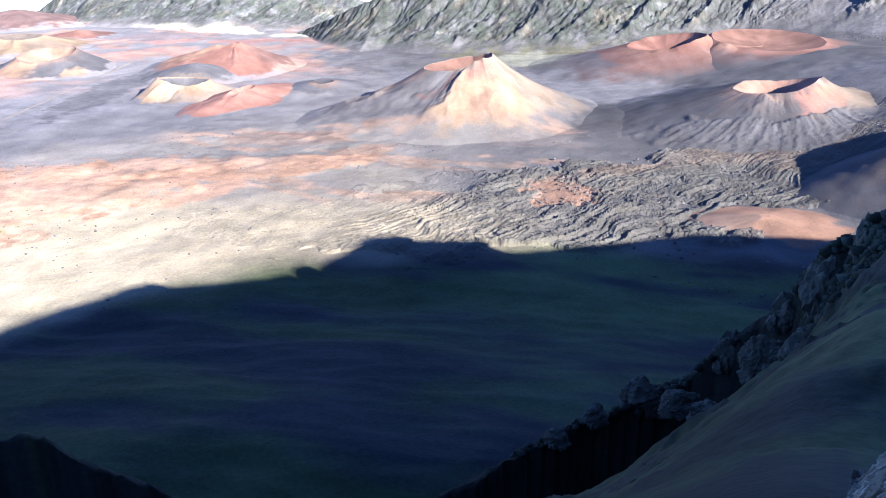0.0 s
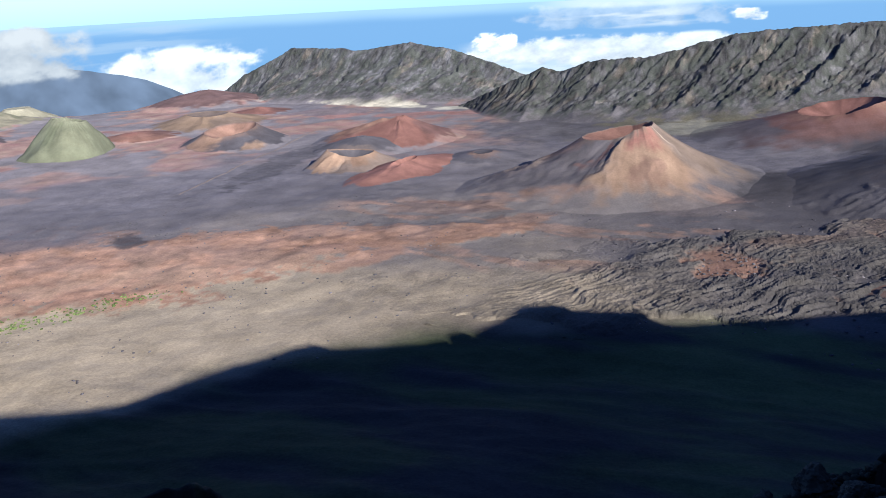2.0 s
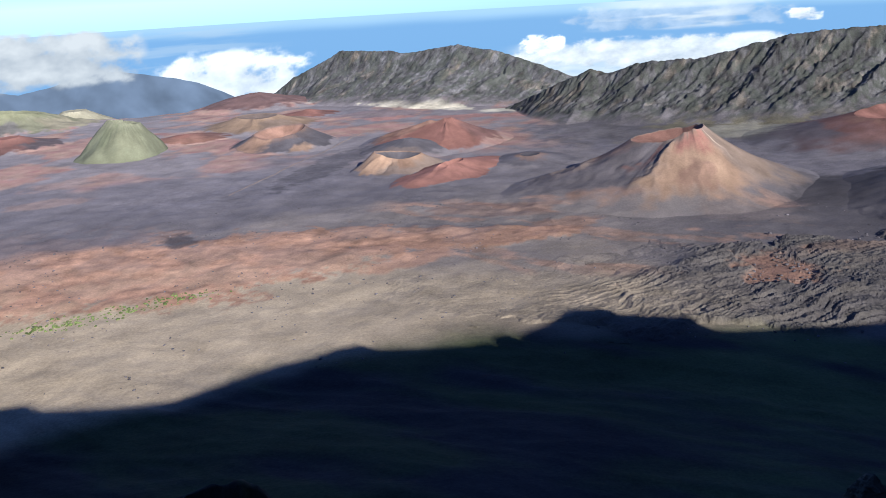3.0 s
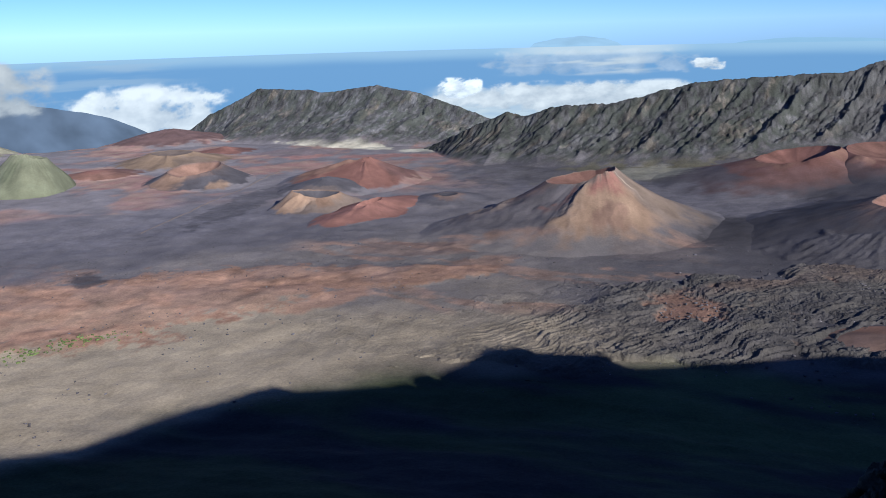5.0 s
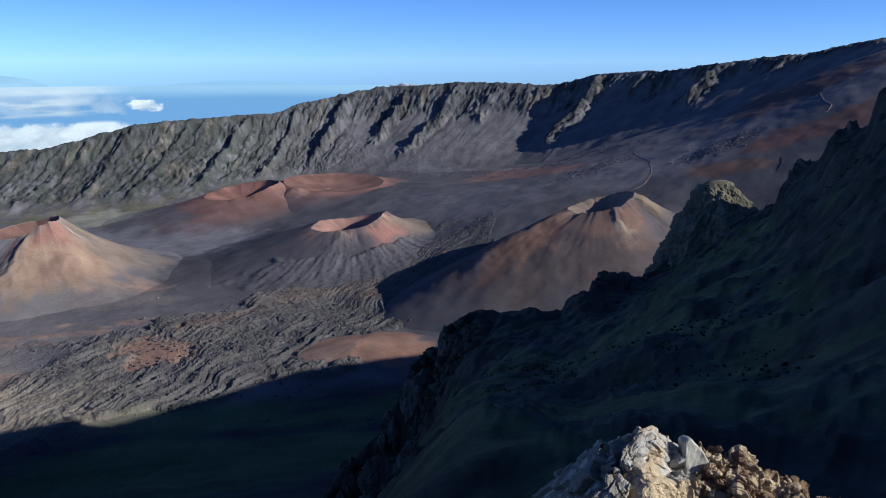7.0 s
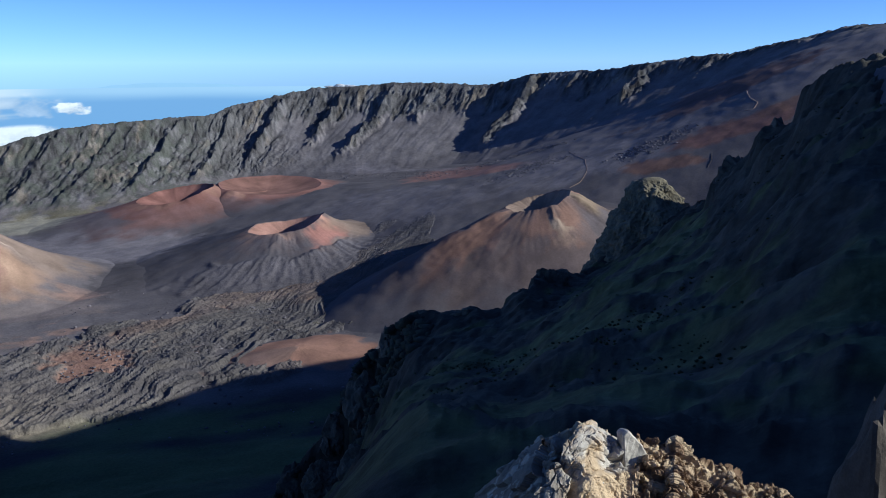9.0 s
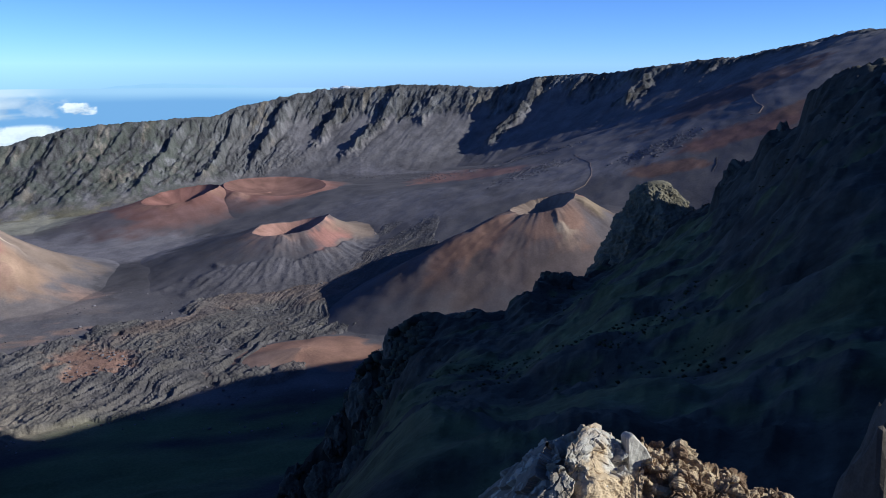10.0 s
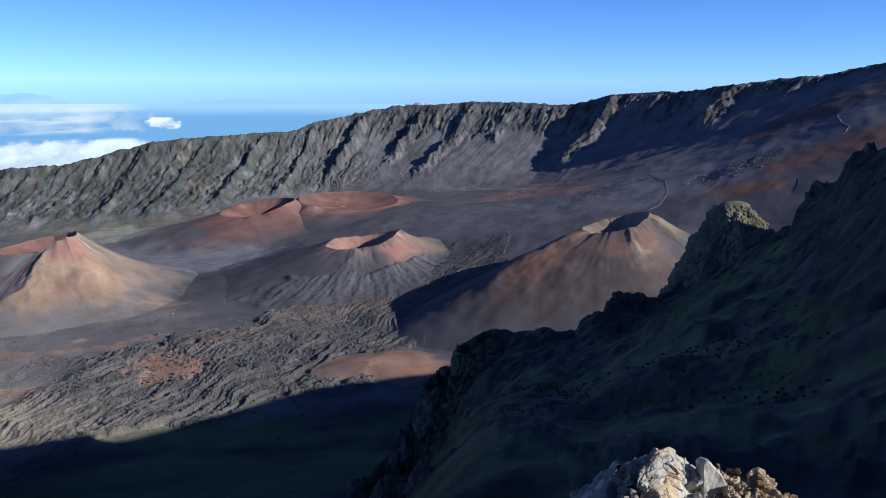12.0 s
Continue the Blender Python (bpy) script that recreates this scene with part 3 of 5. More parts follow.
cone(-25.9, 2870, -8.4, [(0, 85, 0.9), (60, 82, 1.0), (120, 66, 0.75), (180, 62, 0.6), (225, 84, 0.5), (270, 96, 0.68), (315, 90, 0.8)], [(0, 200), (90, 190), (180, 200), (225, 190), (270, 185)], "dark cinder cone with an orange-streaked crater",
     mix(CINDER * 1.6, RUST, 0.4), CINDER * 1.6, mix(RED, TAN, 0.4) * 1.3, [(235, 30, 0.0, 0.8, mix(RUST, TAN, 0.4) * 1.15, 0.85), (160, 14, 0.5, 1.0, mix(TAN, RUST, 0.3) * 1.2, 0.8), (110, 40, 0.0, 0.9, CINDER * 1.4, 0.8)], [(150, 9, 7, 0.0, 0.8)], pit=0.6, gully=4, seed=11, flare=0.3, foot=(0.85, 1.0))
cone(-27.4, 3350, -7.5, [(0, 70, 0.95), (90, 80, 0.95), (180, 60, 0.85), (270, 80, 1.0)], [(0, 250), (90, 260), (180, 250), (270, 250)], "pale tan cinder cone with a flat top", TAN * 1.05, TAN * 0.9, GREY_TAN, [(150, 30, 0.1, 1.0, GREY_TAN, 0.7)], [(190, 8, 7, 0.0, 0.8)], pit=0.85, gully=3, seed=12, lump=3)
cone(-24.0, 3560, -7.35, even(10), [(0, 120), (90, 160), (180, 120), (270, 130)], "small pointed red cinder cone", RED * 1.3, RED * 1.2, None, [(110, 40, 0.3, 1.0, mix(RED, CINDER, 0.4), 0.7)], pit=0.97, seed=13, foot=(0.85, 1.0))
cone(-27.4, 4060, -6.0, even(20), [(0, 300), (90, 380), (180, 300), (270, 340)], "low maroon hill at the crater's far end", mix(RED, CINDER * 2, 0.4), mix(RED, CINDER * 2, 0.4), None, pit=0.97, seed=14, flare=-0.3, lump=5, gully=4, foot=(0.8, 1.0))
cone(-42.6, 3450, -7.25, even(40, 0.9), [(0, 200), (90, 220), (180, 200), (270, 220)], "dark red cinder hill", RED * 1.3, mix(RED, CINDER, 0.3), None, [(120, 50, 0.3, 1.0, CINDER * 1.5, 0.8)], pit=0.9, seed=15, lump=4, foot=(0.85, 1.0))
cone(-32.4, 3150, -8.3, even(14), [(0, 120), (90, 210), (180, 110), (270, 130)], "low reddish cinder hill", RED * 1.35, mix(RED, TAN, 0.2) * 1.2, None, [(90, 30, 0.3, 1.0, mix(RED, CINDER, 0.4), 0.7)], pit=0.97, seed=16, flare=-0.2, lump=3, foot=(0.85, 1.0))
cone(-35.9, 2980, -6.92, [(0, 26, 0.95), (90, 58, 0.82), (180, 26, 0.92), (270, 50, 1.0)], [(0, 160), (60, 150), (90, 120), (135, 115), (180, 150), (225, 180), (262, 170), (315, 140)], "rounded hill covered in pale green scrub",
     (0.185, 0.187, 0.128), (0.165, 0.17, 0.114), (0.185, 0.187, 0.128), [(170, 30, 0.3, 0.8, (0.21, 0.21, 0.14), 0.6), (225, 20, 0.1, 0.6, (0.13, 0.14, 0.09), 0.7)], pit=0.97, seed=17, flare=-0.3, gully=9, lump=13, foot=(1.25, 1.40))
cone(-42.0, 4000, -5.7, [(0, 50, 0.9), (90, 120, 0.75), (180, 50, 0.9), (270, 160, 1.0)], [(0, 240), (90, 420), (180, 260), (270, 420)], "long ridge of pale green scrub and ash", (0.24, 0.24, 0.15), (0.21, 0.205, 0.14), None,
     [(120, 30, 0.2, 0.9, (0.33, 0.29, 0.21), 0.8), (200, 30, 0.3, 1.0, CINDER * 2.0, 0.7)], pit=0.95, gully=9, seed=18, flare=0.3, lump=12, foot=(0.85, 1.0))
cone(-38.6, 4120, -6.1, even(50), [(0, 130), (90, 190), (180, 130), (270, 190)], "flat tan bench of dry scrub", (0.34, 0.31, 0.23), (0.30, 0.275, 0.20), None, pit=0.97, gully=5, seed=21, flare=0.1, lump=3, foot=(0.9, 1.0))
cone(21.6, 1350, -19.0, even(8), [(0, 80), (90, 170), (180, 80), (270, 150)], "low rust-red cinder mound beside the lava", mix(RUST, RED, 0.3) * 0.95, mix(RUST, RED, 0.4) * 0.8, None, [(240, 40, 0.0, 1.0, mix(RUST, CINDER, 0.6), 0.8)], pit=1.0, gully=1.0, seed=19, flare=-0.3, lump=3.5, foot=(0.8, 1.0))


# ---- crater walls ----
def crater_wall(name, label, crest, back, depth_of_ribs, seed, reach, tint_low, ribs=(), lean=((0, 0.3), (1, 0.3)), scree=((0, 1.0), (1, 1.0)), steep=0.62, pits=0.0, rugged=3.0, gain=1.0):
    """A wall from crest rows of (bearing, elevation angle, range), falling to the floor on the camera's side.
    ribs: rows of (bearing, half width, height, length down the face) for its great buttresses; lean: rows of (bearing, sideways run of the ribs
    for each metre down); scree: rows of (bearing, share of smooth scree on the lower face)."""
    c = np.array(crest, float)
    px, py = polar(c[:, 0], c[:, 2])
    pz = EYE + np.tan(np.radians(c[:, 1])) * c[:, 2]
    run = np.concatenate([[0], np.cumsum(np.hypot(np.diff(px), np.diff(py)))])
    s = np.arange(0, run[-1], 4.0)
    x0, y0, z0 = (np.interp(s, run, k) for k in (px, py, pz))
    for _ in range(60):
        x0[1:-1], y0[1:-1] = (x0[:-2] + x0[1:-1] + x0[2:]) / 3, (y0[:-2] + y0[1:-1] + y0[2:]) / 3
    tx, ty = np.gradient(x0), np.gradient(y0)
    # the fall lines turn gently, so that they never cross in the wall's bays
    for _ in range(3):
        tx, ty = (np.convolve(np.pad(k, 140, mode="edge"), np.ones(281) / 281, "valid") for k in (tx, ty))
    n = np.hypot(tx, ty)
    nx, ny = ty / n, -tx / n
    o = np.concatenate([np.linspace(-back, 0, 12)[:-1], np.linspace(0, reach, 150)])[:, None]
    ss, oo = np.broadcast_arrays(s[None, :], o)
    x, y = x0 + nx * o, y0 + ny * o
    floor = floor_height(x, y)
    h0 = np.maximum(z0 - floor_height(x0 + nx * 300, y0 + ny * 300), 20)[None, :]
    f = np.clip(oo / (h0 / steep), 0, 1.6)
    bearing = np.interp(s, run, c[:, 0])
    sl, bare = (np.interp(bearing, np.array(k)[:, 0], np.array(k)[:, 1])[None, :] for k in (lean, scree))
    # ss + sl * oo stays the same along a rib that leans as it falls
    q = ss + sl * np.clip(oo, 0, None) + 14 * fbm(ss, oo, 120, 3, seed + 1)
    rise = np.zeros(ss.shape)
    jag = 14 * fbm(ss, oo, 60, 4, seed + 2, 0.6)
    for az, wide, high, long in ribs:
        s1 = np.interp(az, c[:, 0], run)
        d = np.abs(q + jag - s1) / (wide * (0.55 + 0.5 * np.clip(f, 0, 1)))
        rise = np.maximum(rise, (0.7 + 0.45 * ridged(ss, oo, 45, 3, seed + 17, 0.6)) * high * np.clip(1 - d, 0, 1) * step(0.0, 0.14, f) * step(long + 0.12, long - 0.25, f + 0.12 * fbm(ss, oo, 70, 3, seed + 8)))
    # upper cliffs, then scree that flattens at the foot
    body = np.where(f < 0.26, 1 - 1.5 * f, 0.61 * np.clip(1 - (f - 0.26) / 1.0, 0, 1) ** 1.35)
    cliff = step(0.29, 0.2, f + 0.16 * fbm(q, oo * 0.5, 110, 4, seed + 3) + 0.05 * fbm(ss, oo, 30, 3, seed + 4))
    cliff = np.maximum(cliff, step(6, 16, rise + 6 * fbm(ss, oo, 40, 4, seed + 7, 0.6)))
    cliff = np.maximum(cliff, (1 - bare) * step(1.0, 0.8, f + 0.1 * fbm(ss, oo, 90, 3, seed + 6)))
    rib = ridged(q, oo * 0.16, 150, 4, seed + 5, 0.55)
    mid = ridged(q - 0.15 * oo, oo * 0.2, 75, 3, seed + 10, 0.55)
    fine = ridged(q + 0.2 * oo, oo * 0.4, 40, 4, seed + 9, 0.6)
    rough = 0.8 * fbm(ss, oo, 46, 2, seed + 12, 0.62) + 0.9 * fbm(ss, oo, 19, 2, seed + 14, 0.8)
    edge = step(0, 0.08, f) * step(1.2, 0.6, f)
    z = floor - 3 + (z0[None, :] - floor + 3) * body
    z = np.where(oo < 0, z0[None, :] + oo * 0.35, z) + rise
    z = z + edge * cliff * depth_of_ribs * (0.55 * (rib - 0.62) + 0.45 * (mid - 0.55) + 0.4 * (fine - 0.5) + 0.22 * (ridged(q - 0.1 * oo, oo * 0.4, 20, 2, seed + 16) - 0.5)) + edge * (1 - cliff) * 2.0 * fbm(q, oo * 0.08, 50, 3, seed + 11)
    z = z + rough * (0.4 + rugged * cliff) * step(1.2, 0.8, f)
    if pits:
        z = z - pits * step(0.45, 0.75, fbm(ss, oo, 60, 3, seed + 13)) * edge
    crag = 5 * fbm(ss, 0 * ss, 130, 5, seed + 15, 0.6)
    z = z + crag * step(0.14, 0.0, np.abs(f)) - 5.0 * step(1.15, 1.4, f)
    z = np.where(oo > 0, np.minimum(z, z0[None, :] + crag - 0.2 * oo), z)
    stain = fbm(q, oo * 0.3, 120, 4, seed + 20)
    col = mix(GREY_ROCK * 0.7, GREY_ROCK * 1.2, step(-0.4, 0.6, stain))
    col = mix(col, np.array((0.17, 0.135, 0.095)), step(0.25, 0.6, fbm(q, oo * 0.5, 80, 4, seed + 22)) * 0.4)
    col = mix(np.array((0.122, 0.110, 0.114)) * (1 + 0.14 * fbm(q, oo * 0.06, 45, 4, seed + 24))[..., None], col, cliff)
    col = col * (1 + (0.06 + 0.6 * cliff) * fbm(ss, oo * 0.7, 30, 4, seed + 25, 0.7))[..., None]
    veg = step(-0.1, 0.2, fbm(x, y, 55, 5, seed + 30, 0.7) + 0.05)
    col = mix(col, tint_low(x, y), veg * 0.75 * (0.15 + 0.85 * (1 - bare)))
    col = mix(col, floor_tint(x, y), step(0.9, 1.2, f + 0.1 * stain))
    # gain pales the wall's colour in place of haze
    col = col * (1 + (gain - 1) * step(1.1, 0.8, f))[..., None]
    ob = sheet(name, x, y, z, col, WALL_MAT, relief=0.12 + 0.88 * cliff)
    return tagged(ob, label, "crater wall", kind="structure")


def greener(lo, hi):
    def f(x, y):
        az = np.degrees(np.arctan2(x, y))
        return mix(mix(np.array((0.049, 0.057, 0.041)), GREY_ROCK, 0.3), CINDER * 1.7, step(lo, hi, az))
    return f


crater_wall("crater_wall_south", "long grey crater wall with ribs, scree and green patches", [
    (-14, -8.8, 3560), (-10, -7.9, 3330), (-7.5, -6.8, 3230), (-5.6, -6.1, 3200), (-4.8, -5.70, 3200), (-3.7, -6.07, 3200), (-1.8, -5.46, 3170), (2.5, -5.21, 3150), (7.5, -3.95, 3190),
    (11.9, -3.6, 3260), (16.4, -3.36, 3400), (18.1, -2.73, 3480), (23.1, -1.70, 3560), (30.1, -1.32, 3500), (35.1, -1.51, 3440),
    (37.9, -0.80, 3380), (41, -0.60, 3300), (43.7, -0.40, 3190), (46.7, 0.10, 3090), (50.7, 0.55, 3000), (54.6, 1.38, 2930), (57.0, 2.01, 2870), (59.1, 2.19, 2830), (66, 3.0, 2750)],
    300, 34, 400, 800, greener(12, 24),
    [(-0.5, 40, 10, 0.9), (4, 40, 12, 1.0), (7.5, 40, 14, 1.0), (11.0, 45, 18, 1.0), (14.5, 50, 26, 1.0), (18.0, 50, 26, 0.9), (21.6, 50, 32, 0.7), (25.6, 46, 30, 0.6), (28.8, 56, 30, 0.78),
     (31.6, 36, 14, 0.4), (34.2, 36, 14, 0.36), (38.4, 64, 34, 0.9), (41.2, 44, 18, 0.36), (46.2, 80, 44, 0.75), (50.0, 50, 20, 0.5), (55.5, 60, 22, 0.7)],
    lean=((-14, 0.5), (8, 0.85), (20, 0.8), (34, 0.25), (60, 0.4)), scree=((-14, 0.15), (12, 0.1), (19, 0.35), (22, 1.0), (60, 1.0)))
crater_wall("crater_wall_east", "grey-green mountain with two blunt summits above the crater", [
    (-27.6, -6.9, 4400), (-26.0, -6.1, 4350), (-24.7, -5.19, 4300), (-23.2, -4.57, 4260), (-21.4, -3.70, 4230), (-18.1, -3.90, 4050), (-17.4, -4.14, 4000),
    (-13.6, -3.75, 3880), (-10.9, -4.31, 3780), (-8.7, -5.12, 3680), (-6.4, -6.01, 3560), (-4.0, -6.9, 3480)],
    200, 6, 500, 750, greener(0, 40), [(-21.5, 70, 14, 0.7), (-13.0, 60, 14, 0.6), (-9.5, 60, 14, 0.7)], lean=((-28, 0.3), (-4, 0.5)), scree=((-28, 0.25), (-4, 0.1)), pits=7.0, rugged=1.6, gain=1.4)


# ---- far mountain, sea, island and clouds ----
def far_things():
    a, e = np.meshgrid(np.arange(-180, 180, 0.5), np.concatenate([np.linspace(-30, -8, 8), np.arange(-7.6, -1.52, 0.06)]))
    x, y = polar(a, 4880.0)
    z = EYE + np.tan(np.radians(e)) * 4880.0
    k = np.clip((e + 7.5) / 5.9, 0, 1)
    # the sea glows, with haze in its tint that pales at the horizon
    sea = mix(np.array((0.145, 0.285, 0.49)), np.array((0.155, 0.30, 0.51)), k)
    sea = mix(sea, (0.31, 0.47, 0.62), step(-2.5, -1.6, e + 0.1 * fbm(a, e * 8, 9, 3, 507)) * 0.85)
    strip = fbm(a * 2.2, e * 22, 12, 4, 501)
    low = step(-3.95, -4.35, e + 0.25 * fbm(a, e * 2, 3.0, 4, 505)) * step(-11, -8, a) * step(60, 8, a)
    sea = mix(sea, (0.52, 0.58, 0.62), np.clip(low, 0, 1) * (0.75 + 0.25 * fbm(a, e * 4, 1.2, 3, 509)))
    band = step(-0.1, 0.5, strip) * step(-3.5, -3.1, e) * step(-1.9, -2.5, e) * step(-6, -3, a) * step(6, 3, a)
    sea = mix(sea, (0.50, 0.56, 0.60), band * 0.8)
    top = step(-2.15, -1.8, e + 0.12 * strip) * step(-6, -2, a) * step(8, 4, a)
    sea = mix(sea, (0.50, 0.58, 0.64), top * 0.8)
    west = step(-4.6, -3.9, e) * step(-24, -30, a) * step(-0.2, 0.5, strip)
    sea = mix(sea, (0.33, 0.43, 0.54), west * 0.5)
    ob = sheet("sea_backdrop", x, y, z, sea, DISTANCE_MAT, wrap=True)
    tagged(ob, "hazy blue sea with thin white cloud to the horizon", "sea", kind="structure")


far_things()


def far_ridge(name, label, category, crest, foot, r, colour, shade):
    """A hazy mountain far out over the sea, from crest rows of (bearing, elevation angle); the haze is mixed into its
    glowing colour.
    """
    c = np.array(crest, float)
    a = np.arange(c[0, 0], c[-1, 0], 0.08)
    top = np.interp(a, c[:, 0], c[:, 1]) + 0.04 * fbm(a, 0 * a, 1.5, 4, 521)
    k = np.linspace(0, 1, 26)[:, None]
    e = foot + (top - foot) * k
    aa = a + 0 * k
    rr = r + 40 * k + 14 * ridged(aa, k * 0.8, 1.6, 3, 523)
    x, y = polar(aa, rr)
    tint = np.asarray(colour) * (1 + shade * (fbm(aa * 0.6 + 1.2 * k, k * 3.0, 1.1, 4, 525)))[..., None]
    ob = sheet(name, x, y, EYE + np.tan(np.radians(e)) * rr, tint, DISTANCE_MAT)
    return tagged(ob, label, category, kind="structure")


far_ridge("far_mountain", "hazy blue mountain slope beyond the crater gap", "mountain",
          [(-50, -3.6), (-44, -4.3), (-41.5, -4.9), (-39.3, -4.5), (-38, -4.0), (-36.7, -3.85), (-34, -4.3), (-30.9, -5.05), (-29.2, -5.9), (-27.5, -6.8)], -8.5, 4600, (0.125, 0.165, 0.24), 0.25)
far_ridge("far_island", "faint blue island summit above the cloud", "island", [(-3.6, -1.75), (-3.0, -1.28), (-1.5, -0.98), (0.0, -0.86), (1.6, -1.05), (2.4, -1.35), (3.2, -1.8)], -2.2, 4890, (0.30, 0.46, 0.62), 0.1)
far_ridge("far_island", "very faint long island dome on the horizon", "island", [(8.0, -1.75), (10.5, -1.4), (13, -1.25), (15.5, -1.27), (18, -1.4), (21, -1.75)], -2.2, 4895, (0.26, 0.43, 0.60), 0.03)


def cloud(az, el, wide, high, seed, label, count=12):
    """A heap of white cloud standing at a bearing and elevation angle; width and height in degrees; one part for each billow."""
    rnd = random.Random(seed)
    m = 4700 * radians(1)
    x, y = polar(az, 4700)
    ob = new("cloud")
    ob.matrix_world = Matrix.Translation((x, y, EYE + math.tan(radians(el)) * 4700)) @ Matrix.Rotation(-radians(az), 4, "Z")
    for i in range(count):
        u = -1 + 2 * (i + rnd.uniform(0.1, 0.9)) / count
        tall = high * m * max(0.3, 1 - 0.85 * abs(u) ** 1.5) * rnd.uniform(0.65, 1.0)
        size = Vector((max(tall * 0.62, wide * m / count * 0.9), tall * 0.7, tall * 0.5))
        at = Vector((u * wide * 0.5 * m, rnd.uniform(-0.3, 0.3) * high * m, tall * 0.42))
        bm = bmesh.new()
        off = Vector((seed * 7.3 + i * 3.1, seed * 2.1, 0))
        for v in bmesh.ops.create_icosphere(bm, subdivisions=5, radius=1.0)["verts"]:
            n = v.co.normalized()
            f = 0.72 + 0.42 * abs(noise.noise(n * 1.5 + off)) + 0.30 * abs(noise.noise(n * 3.2 + off)) + 0.12 * abs(noise.noise(n * 6 + off))
            p = Vector((n.x * size.x, n.y * size.y, n.z * size.z)) * f
            v.co = at + p
        for fc in bm.faces:
            fc.smooth = True
        me = bpy.data.meshes.new("billow")
        bm.to_mesh(me)
        bm.free()
        me.materials.append(CLOUD_MAT)
        new("billow", me).parent = ob
    return tagged(ob, label, "cloud", "clouds over the sea")


cloud(25.2, -1.65, 2.4, 0.3, 6, "tiny white cloud behind the crater wall", 6)


def veil_material():
    mat = bpy.data.materials.new("thin_cloud")
    mat.use_nodes = True
    n, l = mat.node_tree.nodes, mat.node_tree.links
    n.remove(n["Principled BSDF"])
    tint = n.new("ShaderNodeAttribute")
    tint.attribute_name = "tint"
    cover = n.new("ShaderNodeAttribute")
    cover.attribute_name = "cover"
    em, clear, both = n.new("ShaderNodeEmission"), n.new("ShaderNodeBsdfTransparent"), n.new("ShaderNodeMixShader")
    l.new(tint.outputs["Color"], em.inputs[0])
    l.new(cover.outputs["Fac"], both.inputs[0])
    l.new(clear.outputs[0], both.inputs[1])
    l.new(em.outputs[0], both.inputs[2])
    l.new(both.outputs[0], n["Material Output"].inputs[0])
    return mat


VEIL_MAT = veil_material()


def veil(az0, az1, el0, el1, r, seed, thick, label, grain=2.2, bright=1.0):
    """A far bank of thin cloud between two bearings and elevation angles, ragged at its edges."""
    a, e = np.meshgrid(np.arange(az0, az1, 0.06), np.linspace(el0, el1, 56))
    u, k = (a - az0) / (az1 - az0) * 2 - 1, (e - el0) / (el1 - el0)
    body = 1 - np.abs(u) ** 2.5 - np.abs(k * 2 - 1) ** 2.2
    puff = fbm(a, e * 1.8, grain, 6, seed, 0.55)
    cover = np.clip(step(-0.05, 0.75, body + 0.75 * puff) * thick, 0, 1) * step(0, 0.12, k) * step(1, 0.88, k) * step(1, 0.9, np.abs(u))
    # sunlit tops and grey undersides are painted into the cloud's glow
    lit = np.clip(0.35 + 0.5 * k + 0.5 * fbm(a + 0.25, e * 1.8 + 0.2, grain, 6, seed, 0.55), 0, 1)
    x, y = polar(a, r)
    ob = sheet("cloud_bank", x, y, EYE + np.tan(np.radians(e)) * r, bright * mix((0.33, 0.38, 0.45), (0.66, 0.69, 0.72), lit), VEIL_MAT)
    ob.data.attributes.new("cover", "FLOAT", "POINT").data.foreach_set("value", cover.astype(np.float32).ravel())
    ob.visible_shadow = False
    return tagged(ob, label, "cloud", kind="structure")


veil(-50, -33.5, -5.0, -1.0, 4560, 541, 1.0, "soft grey-white cloud bank hanging over the far slope", 3.0, 0.74)
veil(-34, -23, -7.6, -2.9, 4700, 547, 1.3, "big bright white cumulus cloud behind the mountain", 2.6, 1.12)
veil(6.9, 9.3, -3.2, -2.35, 4720, 561, 1.0, "small white cloud puff standing alone", 1.0, 1.05)
veil(-9.6, -6.4, -4.9, -3.3, 4725, 563, 1.2, "small white cumulus puff over the sea", 0.9, 1.3)
veil(-11, 14, -5.9, -3.6, 4740, 553, 0.95, "long low band of white cloud over the sea", 1.6)
veil(-7, 8, -3.5, -1.6, 4760, 557, 0.36, "thin white cloud streaks towards the horizon", 1.5, 0.95)


# ---- near hillside and rim ----
SPUR = [(-180, -1, 150), (-115, -1, 150), (-70, -32, 300), (-32, -31.3, 330), (-25, -36, 330), (-18, -41, 340), (-8, -42, 400), (0, -39, 480), (13.7, -32.3, 520),
        (18, -30.2, 530), (21, -27.3, 520), (24, -24, 510), (26.5, -19.9, 490), (28, -18.1, 480), (30, -17.3, 470), (34.5, -16.8, 455), (36, -16.8, 450), (38, -14.8, 470),
        (42.3, -14.0, 560), (44, -12.6, 590), (46, -11.0, 600), (48.5, -9.5, 590), (49.8, -9.0, 540), (50.3, -7.2, 500), (52.3, -6.1, 480),
        (52.9, -4.6, 455), (55, -3.5, 450), (55.4, -1.8, 445), (56.2, -0.9, 440), (59, 0.1, 420), (64, 0.6, 400), (72, -0.4, 320), (90, -2, 200), (110, -2, 120), (180, -1, 150)]


